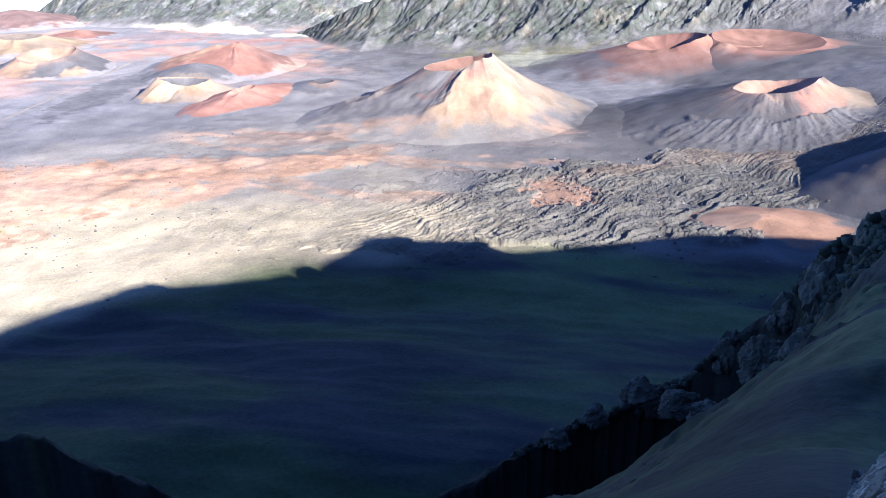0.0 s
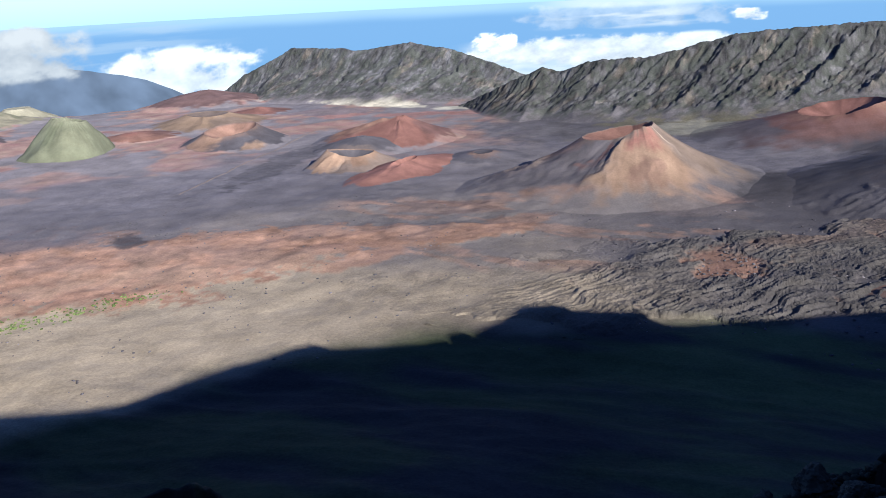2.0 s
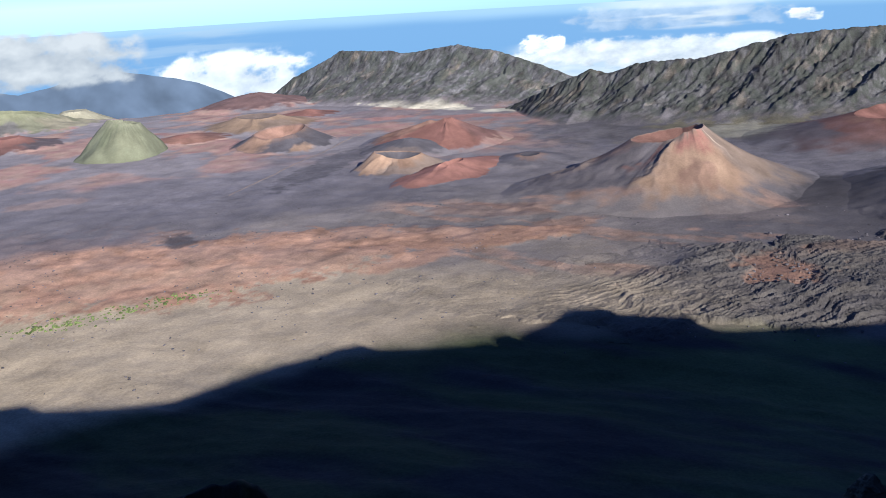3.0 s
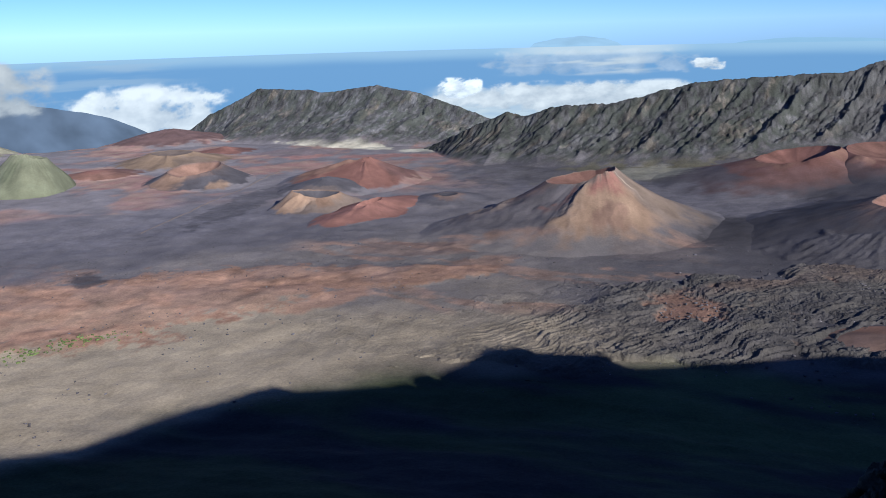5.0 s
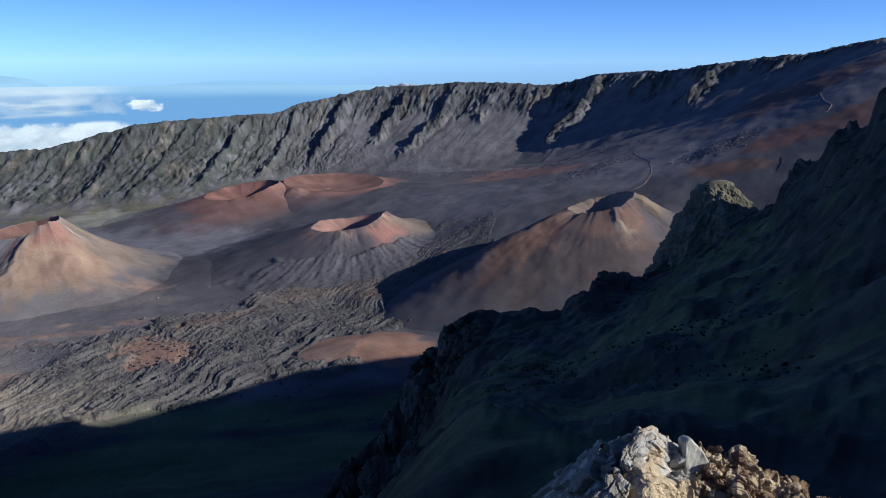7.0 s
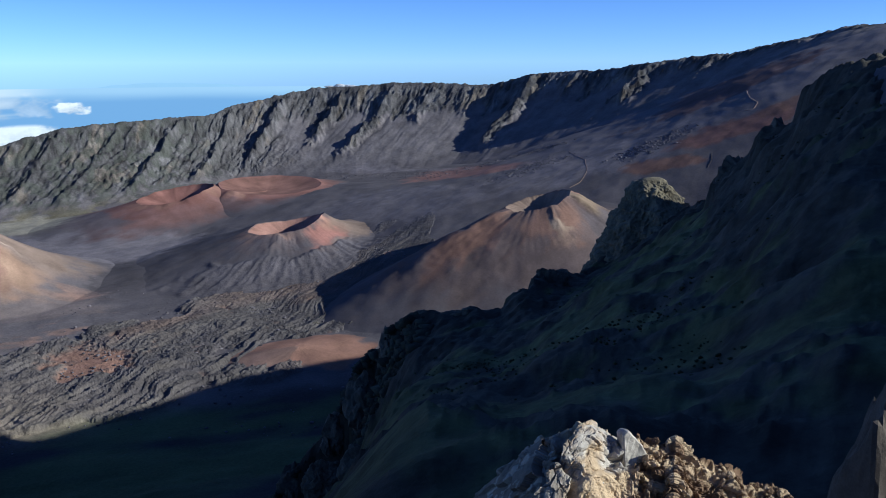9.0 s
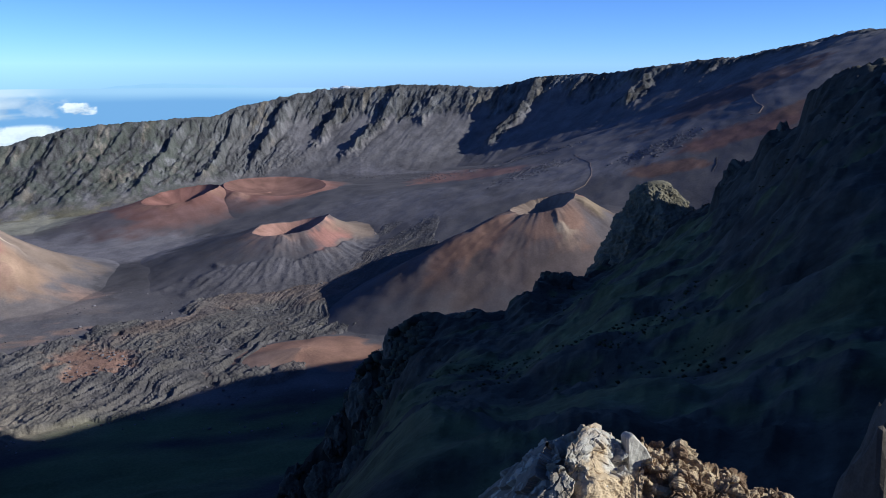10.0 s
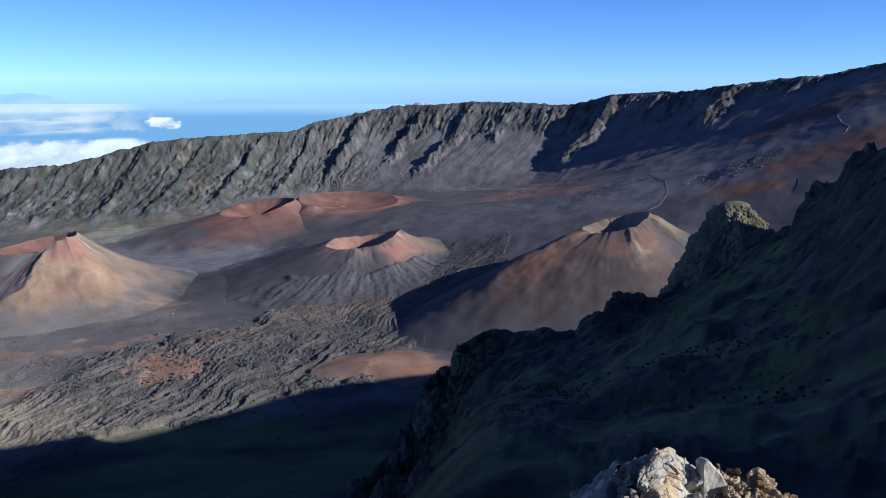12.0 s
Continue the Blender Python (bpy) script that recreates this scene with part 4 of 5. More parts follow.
def hillside_height(a, r):
    t = np.array(SPUR, float)
    x, y = polar(a, r)
    a = a + 0.7 * fbm(x, y, 26, 4, 631, 0.6) * step(60, 200, r) * step(62, 56, a)
    rs = np.interp(a, t[:, 0], t[:, 2])
    zs = EYE + np.tan(np.radians(np.interp(a, t[:, 0], t[:, 1]))) * rs
    # inside the spur the ground follows a smoothed crest, so that it rolls rather than ribs
    table = np.arange(-180, 180.5, 0.5)
    soft = np.interp(table, t[:, 0], EYE + np.tan(np.radians(t[:, 1])) * t[:, 2])
    for _ in range(60):
        soft[1:-1] = (soft[:-2] + soft[1:-1] + soft[2:]) / 3
    q = r / rs
    zr = zs
    zs = np.interp(a, table, soft) + (zs - np.interp(a, table, soft)) * step(0.7, 1.0, q)
    rim = 478.35
    front = step(-112, -76, a) * step(118, 84, a)
    near = rim - front * (0.87 * np.clip(r - 0.9, 0, 20) + 0.5 * np.clip(r - 21, 0, 50) + 0.15 * np.clip(r - 71, 0, 90))
    k = step(0.12, 1.0, q)
    inner = near * (1 - k) + zs * k
    low = step(32, 4, a) * step(-112, -76, a)
    inner = inner * (1 - low) + np.minimum(inner, rim - 0.87 * np.clip(r - 0.9, 0, None)) * low
    inner = np.where(q > 0.985, zr, inner)
    outer = zr - front * ((0.9 + 0.6 * step(24, 34, a)) * np.clip(r - rs, 0, 60) + 0.8 * np.clip(r - rs - 60, 0, None)) - (1 - front) * 0.25 * np.clip(r - rs, 0, None)
    return np.where(q < 1, inner, outer), q


def hillside():
    az = np.concatenate([np.arange(-180, -34, 2.0), np.arange(-34, 64, 0.18), np.arange(64, 180, 2.0)])
    r = np.concatenate([[0.001], np.geomspace(0.4, 60, 44)[:-1], np.linspace(60, 600, 190), np.linspace(620, 900, 12)])
    a, rr = np.meshgrid(az, r)
    x, y = polar(a, rr)
    z, q = hillside_height(a, rr)
    far = step(30, 120, rr)
    crag = step(0.72, 0.98, q + 0.15 * fbm(x, y, 70, 3, 601)) * step(1.5, 1.1, q)
    z = z + far * (6 * fbm(x, y, 110, 4, 603) * step(0.95, 0.7, q) + crag * 8 * (ridged(x, y, 30, 5, 605) - 0.5))
    z = z + step(1.0, 1.15, q) * 8 * fbm(x, y, 26, 4, 613)
    steps = ridged(x * 0.6 + y * 0.4, y * 0.6 - x * 0.4, 45, 5, 607)
    z = z + far * step(1.0, 0.7, q) * 6 * (steps - 0.5) + far * step(1.0, 0.8, q) * 1.6 * (ridged(x, y, 12, 3, 615) - 0.5)
    z = z + 0.10 * fbm(x, y, 1.2, 4, 609) * step(60, 10, rr) * step(0.5, 1.5, rr)
    bare = ridged(x * 0.8 - 0.5 * y, y * 0.7 + 0.6 * x, 60, 5, 617, 0.6)
    rock = step(0.66, 0.8, bare + 0.12 * fbm(x, y, 20, 4, 619, 0.6)) * far * step(1.0, 0.85, q)
    z = z + rock * (0.6 + 2.2 * (ridged(x, y, 8, 4, 621, 0.6) - 0.4))
    cliff = step(46, 52, a + 3 * fbm(x, y, 60, 3, 625)) * step(0.42, 0.7, q + 0.25 * fbm(x, y, 50, 4, 627)) * step(1.1, 1.0, q)
    z = z + cliff * far * 5 * (ridged(x, y, 14, 4, 629, 0.65) - 0.5)
    g = step(-0.25, 0.3, fbm(x, y, 45, 5, 611, 0.6) + 0.2 - 0.9 * crag - 0.8 * rock - 0.7 * cliff)
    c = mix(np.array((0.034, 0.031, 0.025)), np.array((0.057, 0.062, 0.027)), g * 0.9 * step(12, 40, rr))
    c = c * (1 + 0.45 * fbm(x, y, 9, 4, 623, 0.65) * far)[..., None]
    # the low spur's deeper shade is put into its colour
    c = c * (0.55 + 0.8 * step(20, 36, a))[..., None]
    c = mix(c, np.array((0.11, 0.088, 0.066)), step(25, 8, rr))
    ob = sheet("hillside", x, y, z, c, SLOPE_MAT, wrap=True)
    tagged(ob, "steep dark hillside of grass and crags in shade", "hillside", kind="structure")


hillside()

# unseen rim, its crest shaped to cast the shadow edge on the floor
RIM = [(30, -4, 476), (143, 20, 477), (185, 40, 478), (223, 85, 478), (273, 151, 478), (347, 217, 478), (428, 231, 478), (519, 253, 478), (549, 270, 478), (556, 273, 456), (578, 287, 456), (584, 297, 478), (610, 338, 476), (630, 400, 475),
       (684, 415, 478), (720, 392, 478), (814, 390, 478), (852, 344, 478), (956, 373, 478), (1137, 424, 478), (1372, 404, 478), (1480, 410, 465), (1600, 420, 430)]


def rim_ridge():
    # the two 456 rows are a notch added to let sun reach the spire
    p = np.array(RIM, float)
    run = np.concatenate([[0], np.cumsum(np.hypot(*np.diff(p[:, :2], axis=0).T))])
    s = np.arange(0, run[-1], 6.0)
    x0, y0, z0 = (np.interp(s, run, p[:, k]) for k in range(3))
    o = np.concatenate([np.linspace(-620, 0, 40), np.linspace(10, 700, 20)])[:, None]
    d = np.array((math.sin(SUN_AZ), math.cos(SUN_AZ)))
    x, y = x0 + d[0] * o, y0 + d[1] * o
    z = z0 + np.where(o < 0, -1.8 * np.minimum(-o, 130) - 0.7 * np.maximum(-o - 130, 0), -0.3 * o) + 1.5 * fbm(x, y, 30, 3, 651)
    ob = sheet("rim_ridge", x, y, z, CINDER * 1.2, SLOPE_MAT)
    tagged(ob, "dark volcanic rim ridge above the hillside", "ridge", kind="structure")


rim_ridge()


# ---- crags along the spur ----
def rock_mesh(bm, size, seed, planes=22, rough=0.10, subdivisions=4, at=None, cell=2.5, cut=(0.72, 1.0)):
    """Adds an angular, weathered rock to bm: flat facets, broken by noise at several sizes."""
    rnd = random.Random(seed)
    cuts = []
    for _ in range(planes):
        d = Vector((rnd.gauss(0, 1), rnd.gauss(0, 1), rnd.gauss(0, 1))).normalized()
        cuts.append((d, rnd.uniform(cut[0], cut[1])))
    off = Vector((seed * 3.17, seed * 1.71, seed * 0.9))
    for v in bmesh.ops.create_icosphere(bm, subdivisions=subdivisions, radius=1.0)["verts"]:
        n = v.co.normalized()
        r = min([1.12] + [h / max(n.dot(d), 0.05) for d, h in cuts])
        p = n * r
        r *= max(0.6, min(1.35, 1 + rough * noise.fractal(p * cell + off, 0.75, 2.1, 5) + 0.5 * rough * noise.noise(p * 1.3 + off)))
        p = Vector((n.x * size[0], n.y * size[1], n.z * size[2])) * r
        v.co = at @ p if at is not None else p


def tinted(name, bm, colour, mat, parent=None, smooth=False, spread=0.0, seed=0):
    for fc in bm.faces:
        fc.smooth = smooth
    me = bpy.data.meshes.new(name)
    bm.to_mesh(me)
    bm.free()
    co = np.empty(len(me.vertices) * 3)
    me.vertices.foreach_get("co", co)
    co = co.reshape(-1, 3)
    ext = max(np.ptp(co[:, 0]), 0.01)
    k = fbm(co[:, 0] + co[:, 2], co[:, 1] - 0.7 * co[:, 2], ext * 0.3, 4, 700 + seed)
    col = np.ones((len(co), 4), np.float32)
    col[:, :3] = np.clip(np.array(colour) * (1 + spread * k)[:, None], 0.005, 1)
    me.attributes.new("tint", "FLOAT_COLOR", "POINT").data.foreach_set("color", col.ravel())
    me.materials.append(mat)
    ob = new(name, me)
    ob.parent = parent
    return ob


def crag(az, r, el_top, wide, deep, tall, seed, label="dark craggy volcanic outcrop on the hillside", lumps=5, colour=(0.085, 0.076, 0.062)):
    """An outcrop whose top stands at the elevation angle el_top; sizes in metres."""
    rnd = random.Random(seed)
    x, y = polar(az, r)
    ob = new("rock_outcrop")
    ob.matrix_world = Matrix.Translation((x, y, EYE + math.tan(radians(el_top)) * r - tall)) @ Matrix.Rotation(-radians(az), 4, "Z")
    bm = bmesh.new()
    rock_mesh(bm, (wide * 0.5, deep * 0.5, tall * 0.55), seed, 26, 0.22, 5 if wide > 24 and r < 620 else 4, Matrix.Translation((0, 0, tall * 0.5)), 2.0)
    tinted("core", bm, colour, CRAG_MAT, ob, spread=0.35, seed=seed)
    for i in range(lumps):
        u = rnd.uniform(-0.42, 0.42)
        t = rnd.uniform(0.4, 0.75) * tall * (1 - abs(u))
        bm = bmesh.new()
        rock_mesh(bm, (wide * rnd.uniform(0.14, 0.24), deep * 0.25, t * 0.55), seed * 13 + i, 16, 0.22, 3, Matrix.Translation((u * wide, rnd.uniform(-0.35, 0.1) * deep, t * 0.45)))
        tinted("buttress", bm, colour, CRAG_MAT, ob, spread=0.35, seed=seed + i)
    return tagged(ob, label, "rock outcrop", "outcrops on the hillside")


def spire(az, r, el_top, profile, label, seed, colour):
    """A steep rock peak. profile: rows of (metres below the top, half width to one side, half width to the other)."""
    x, y = polar(az, r)
    p = np.array(profile, float)
    ob = new("rock_outcrop")
    ob.matrix_world = Matrix.Translation((x, y, EYE + math.tan(radians(el_top)) * r)) @ Matrix.Rotation(-radians(az), 4, "Z")
    d = np.concatenate([np.linspace(0.02, 1, 30) ** 2 * 10, np.linspace(10.6, p[-1, 0], 90)])[:, None]
    t = np.radians(np.arange(0, 360, 1.5))[None]
    left, right = np.interp(d, p[:, 0], p[:, 1]), np.interp(d, p[:, 0], p[:, 2])
    w = np.where(np.cos(t) < 0, left, right)
    k = 0.85 * w * np.abs(np.cos(t)) ** 2 + 0.5 * (left + right) * np.sin(t) ** 2 * 0.9 + 0.15 * w
    k, d = np.broadcast_arrays(k, d)
    put = np.stack([k * np.cos(t), k * np.sin(t), -d], -1).reshape(-1, 3)
    lump = np.array([(noise.fractal(Vector(v) * 0.075 + Vector((seed, 0, 0)), 0.7, 2.1, 5), noise.ridged_multi_fractal(Vector(v) * 0.11, 0.8, 2.1, 4, 0.9, 2.0)) for v in put])
    a, b = lump[:, 0].reshape(k.shape), lump[:, 1].reshape(k.shape)
    k = k * (1 + 0.06 * a) + step(0, 5, d) * (2.2 * a + 1.5 * (b - 1.0))
    z = -d + step(0, 3, d) * 1.6 * a
    tint = np.asarray(colour) * (1 + 0.3 * a)[..., None]
    for name, rows in (("cap", slice(0, 36)), ("body", slice(35, None))):
        sheet(name, (k * np.cos(t))[rows], (k * np.sin(t))[rows], z[rows], tint[rows], CRAG_MAT, ob, wrap=True, smooth=False)
    return tagged(ob, label, "rock outcrop", "outcrops on the hillside")


spire(46.05, 600, -7.55, [(0, 0, 0), (1, 6, 7), (3, 10, 11), (8, 15, 16), (18, 20, 23), (22, 22, 30), (32, 27, 40), (49, 33, 52), (66, 42, 62), (110, 70, 80)], "steep dark rock peak with a rounded sunlit top", 11, (0.12, 0.105, 0.075))
crag(51.4, 482, -6.15, 22, 20, 44, 12)
crag(53.6, 452, -4.1, 22, 22, 50, 13)
crag(56.4, 440, -1.1, 26, 26, 60, 14, "broad dark cliff block with a lit flat top", 7)
crag(59.6, 425, 0.3, 34, 26, 64, 15, "broad dark cliff block high on the slope", 7)
crag(39.6, 492, -14.1, 26, 20, 26, 16)
crag(37.4, 460, -15.4, 14, 14, 22, 17)
crag(33.6, 456, -16.65, 24, 18, 22, 18)
crag(30.4, 468, -17.05, 26, 18, 24, 19)
crag(28.2, 478, -18.1, 16, 16, 26, 20)
crag(49.3, 270, -15.6, 9, 8, 12, 21)
crag(50.5, 330, -11.8, 14, 12, 30, 22)
crag(55.5, 330, -8.0, 22, 14, 34, 23)
crag(42.0, 300, -19.0, 9, 8, 7, 24)
crag(35.0, 260, -23.2, 12, 9, 9, 25)
crag(30.0, 300, -24.6, 14, 10, 10, 26)
crag(24.0, 505, -23.6, 18, 16, 26, 27)
crag(20.8, 518, -27.0, 20, 16, 26, 28)
crag(15.5, 520, -31.2, 22, 16, 22, 29)
crag(14.6, 505, -30.6, 24, 18, 20, 46)
crag(11.4, 500, -32.8, 20, 16, 16, 47)
crag(17.6, 470, -31.0, 26, 18, 18, 48)
crag(19.6, 420, -31.5, 18, 14, 14, 49)
crag(26.0, 470, -21.4, 24, 20, 34, 50)
crag(23.2, 440, -26.6, 28, 20, 30, 51)
crag(25.4, 400, -26.2, 22, 16, 24, 52)
crag(8.4, 490, -34.6, 18, 14, 14, 53)
crag(54.2, 425, -6.0, 20, 14, 30, 33)
crag(57.2, 405, -4.4, 22, 14, 30, 34)
crag(58.8, 360, -8.2, 18, 12, 24, 35)
crag(52.2, 430, -8.6, 16, 12, 26, 36)
crag(60.2, 390, -3.2, 20, 14, 34, 37)
crag(56.0, 350, -9.6, 16, 12, 20, 38)
crag(53.4, 300, -13.0, 12, 9, 14, 39)
crag(58.2, 280, -13.6, 14, 10, 16, 40)
crag(47.6, 330, -15.6, 10, 8, 10, 41)
crag(22.9, 1500, -17.45, 34, 20, 14, 42, "dark rock scarp rising from the cinder floor", 4)
crag(24.6, 1560, -16.75, 40, 16, 13, 43, "dark rock scarp rising from the cinder floor", 4)
crag(-7.6, 1835, -14.75, 46, 24, 22, 44, "low dark rocks at the foot of the large cone", 3)
crag(-5.4, 1790, -15.2, 30, 18, 16, 45, "low dark rocks at the foot of the large cone", 3)


# ---- foreground boulder ----
STONE_MAT = terrain_material("pale_stone", 0.05, 0.4, 0.010, vary=0.32, bump_size=0.05)
SCORIA_MAT = terrain_material("brown_scoria", 0.03, 0.25, 0.02, vary=0.4, bump_size=0.05)


def place(az, el, r):
    x, y = polar(az, r)
    return Vector((x, y, EYE + math.tan(radians(el)) * r))


def cells(x, y, size, seed):
    """Broken cells of a size in metres: distance to the nearest seed point, to the next one, offsets from it and two chances of its own."""
    x, y = x / size, y / size
    ix, iy = np.floor(x), np.floor(y)
    best, second = np.full(x.shape, 9.0), np.full(x.shape, 9.0)
    dx, dy, c1, c2 = (np.zeros(x.shape) for _ in range(4))
    for a in (-1, 0, 1):
        for b in (-1, 0, 1):
            u, v = lattice(ix + a, iy + b, seed) / (2 * np.pi), lattice(ix + a, iy + b, seed + 91) / (2 * np.pi)
            px, py = x - ix - a - u, y - iy - b - v
            d = np.hypot(px, py)
            near = d < best
            second = np.where(near, best, np.minimum(second, d))
            best = np.where(near, d, best)
            dx, dy = np.where(near, px, dx), np.where(near, py, dy)
            c1, c2 = np.where(near, u, c1), np.where(near, lattice(ix + a, iy + b, seed + 37) / (2 * np.pi), c2)
    return best, second, dx, dy, c1, c2


CREST = [(30, -34, 7.2), (34, -29.2, 6.8), (36.4, -27.4, 6.55), (38.3, -25.9, 6.40), (39.4, -25.1, 6.34), (40.6, -24.8, 6.37), (41.6, -24.3, 6.43), (42.4, -24.1, 6.48), (43.3, -24.3, 6.54),
         (44.2, -24.8, 6.60), (45.4, -25.0, 6.64), (46.6, -25.0, 6.66), (47.6, -25.3, 6.68), (48.4, -24.7, 6.70), (49.2, -25.5, 6.72), (50.6, -26.3, 6.76), (51.9, -26.2, 6.8),
         (52.9, -26.8, 6.84), (54.4, -27.0, 6.9), (55.8, -27.0, 6.95), (57, -28.2, 7.05), (61, -33, 7.4)]


def face(az0, az1, fine):
    """The boulder's front between two bearings: a grid of points and outward normals, metres across and metres down the face."""
    t = np.array(CREST) + (0.4, 0, 0)
    az = np.arange(az0, az1 + 0.01, fine / 0.11)
    s = np.concatenate([np.linspace(-2.6, -0.3, 10), np.arange(-0.29, 0.85, fine), np.linspace(0.86, 2.9, 30)])
    # the face tips over from the level crest to a steep front
    turn = np.radians(np.interp(s, [-2.6, -0.6, -0.3, 0, 0.15, 0.3, 0.5, 0.9], [-80, -66, -48, -22, 12, 38, 55, 66]))
    ds = np.gradient(s)
    out, down = np.cumsum(np.cos(turn) * ds), np.cumsum(np.sin(turn) * ds)
    zero = np.argmin(np.abs(s))
    out, down = out - out[zero], down - down[zero]
    a, _ = np.meshgrid(az, s)
    r = np.interp(az, t[:, 0], t[:, 2])[None] - out[:, None]
    x, y = polar(a, r)
    z = EYE + np.tan(np.radians(np.interp(az, t[:, 0], t[:, 1]))) * np.interp(az, t[:, 0], t[:, 2]) - down[:, None]
    p = np.stack([x, y, z], -1)
    n = np.cross(np.gradient(p, axis=1), np.gradient(p, axis=0))
    n = n / np.linalg.norm(n, axis=-1, keepdims=True)
    n = np.where((n[..., 2:] < 0) & (s[:, None, None] > -0.3), -n, n)
    return p, n, (a - 42) * 0.11, np.broadcast_to(s[:, None], a.shape)


def boulder():
    base = new("boulder")
    origin = place(42, -24, 6.0)
    base.location = (origin.x, origin.y, 473.0)
    tagged(base, "sunlit pale beige volcanic boulder with crumbling brown scoria", "rock")
    turn = Matrix.Rotation(-radians(42), 4, "Z")
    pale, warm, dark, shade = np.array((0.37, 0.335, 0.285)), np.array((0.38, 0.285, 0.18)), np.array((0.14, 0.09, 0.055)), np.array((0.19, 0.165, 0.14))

    def block(name, az, el, r, size, seed, colour, mat, planes=20, rough=0.08, sub=5, label="", tip=(0, 0, 0), cell=2.5, cut=(0.55, 0.9)):
        bm = bmesh.new()
        at = Matrix.Translation(place(az, el, r) - Vector((0, 0, size[2] * 0.72)) - base.location) @ turn @ Euler([radians(k) for k in tip]).to_matrix().to_4x4()
        rock_mesh(bm, size, seed, planes, rough, sub, at, cell, cut)
        ob = tinted(name, bm, colour, mat, base, spread=0.35, seed=seed)
        return tagged(ob, label)

    def skin(name, az0, az1, relief, mat, fine=0.0065, label=""):
        p, n, u, s = face(az0, az1, fine)
        h, tint = relief(u, s)
        p = p + n * h[..., None] - np.array(base.location)
        return tagged(sheet(name, p[..., 0], p[..., 1], p[..., 2], tint, mat, base, smooth=False), label)

    def broken(u, s, size, seed, lean, crack):
        """Tilted facets with open cracks between them."""
        w = 0.35 * size
        f1, f2, dx, dy, c1, c2 = cells(u + w * fbm(u, s, size, 3, seed), s + w * fbm(u, s, size, 3, seed + 5), size, seed)
        return size * lean * ((c1 - 0.5) * dx * 2 + (c2 - 0.5) * dy * 2 + 0.9 * (c2 - 0.5)) - crack * step(0.14, 0.0, f2 - f1), c1

    def knob(u, s):
        big, c = broken(u, s, 0.27, 901, 0.5, 0.022)
        mid, k = broken(u, s, 0.10, 905, 0.42, 0.013)
        low, _ = broken(u, s, 0.04, 909, 0.2, 0.003)
        # a smooth sandy ledge swells out below the broken face
        ledge = step(0.0, 0.05, s - 0.56 + 0.5 * u + 0.02 * fbm(u, s, 0.2, 3, 917)) * step(-0.1, 0.02, u)
        rugged = step(-0.35, 0.35, fbm(u, s, 0.3, 3, 913) + 0.15)
        h = big + mid * (0.35 + 0.65 * rugged) + low * rugged + 0.003 * fbm(u, s, 0.03, 4, 911, 0.6)
        h = h * (1 - 0.8 * ledge) + ledge * (0.045 + 0.03 * fbm(u, s, 0.16, 6, 919, 0.6))
        c = mix(pale, warm, step(-0.4, 0.5, fbm(u, s, 0.18, 4, 921) + 0.5 * (k - 0.5)))
        c = mix(c, shade * 1.3, step(0.1, 0.5, fbm(u, s, 0.25, 3, 923)) * 0.5)
        c = mix(c, warm * 1.05, ledge)
        # the side away from the crumbling edge is weathered grey, darkened for its shade
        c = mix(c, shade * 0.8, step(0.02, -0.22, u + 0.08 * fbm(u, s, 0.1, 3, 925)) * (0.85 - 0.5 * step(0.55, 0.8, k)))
        return h, c

    def smooth_side(u, s):
        big, _ = broken(u, s, 0.34, 931, 0.3, 0.012)
        chips, k = broken(u, s, 0.075, 935, 0.45, 0.008)
        chip = step(0.15, 0.4, fbm(u + 0.5 * s, s, 0.16, 4, 937, 0.6))
        h = big + chips * chip + 0.012 * chip + 0.002 * fbm(u, s, 0.05, 4, 939)
        # the flank's shade and its sunlit chips are put into the tint
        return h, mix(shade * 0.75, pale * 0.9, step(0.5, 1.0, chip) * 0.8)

    def scoria(u, s):
        wu, ws = u + 0.03 * fbm(u, s, 0.08, 3, 951), s + 0.03 * fbm(u, s, 0.08, 3, 953)
        h = 0
        for size, tall, seed in ((0.17, 0.07, 955), (0.075, 0.052, 957), (0.034, 0.026, 959), (0.016, 0.010, 961)):
            f1, f2, _, _, c1, c2 = cells(wu, ws, size, seed)
            h = h + tall * (np.sqrt(np.clip(1 - (f1 / 0.8) ** 2, 0, 1)) * (0.25 + 1.3 * c2) - 0.75)
        f1, f2, _, _, c1, c2 = cells(wu, ws, 0.075, 957)
        c = mix(dark, warm, step(0.2, 0.8, c1 + 0.5 * fbm(u, s, 0.2, 3, 963)))
        return h, c

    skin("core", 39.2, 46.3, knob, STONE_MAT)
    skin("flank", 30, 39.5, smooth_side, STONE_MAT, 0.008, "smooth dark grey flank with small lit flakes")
    skin("rubble_mound", 46.0, 61, scoria, SCORIA_MAT, 0.006, "rough knobbly brown scoria with deep gaps")
    # leaning slab with a sharp bright edge
    bm = bmesh.new()
    outline = [(-0.06, 0.0), (0.10, -0.05), (0.165, 0.06), (0.15, 0.16), (0.05, 0.30), (-0.03, 0.37), (-0.075, 0.34)]
    front = [bm.verts.new((x, -0.07 - 0.05 * z, z)) for x, z in outline]
    rear = [bm.verts.new((x * 0.9 + 0.03, 0.10, z * 0.93)) for x, z in outline]
    bm.faces.new(front)
    bm.faces.new(rear[::-1])
    for k in range(len(outline)):
        bm.faces.new((front[k - 1], rear[k - 1], rear[k], front[k]))
    bmesh.ops.bevel(bm, geom=bm.edges[:], offset=0.012, segments=1, affect="EDGES")
    bmesh.ops.triangulate(bm, faces=bm.faces[:])
    bmesh.ops.subdivide_edges(bm, edges=bm.edges[:], cuts=5, use_grid_fill=True)
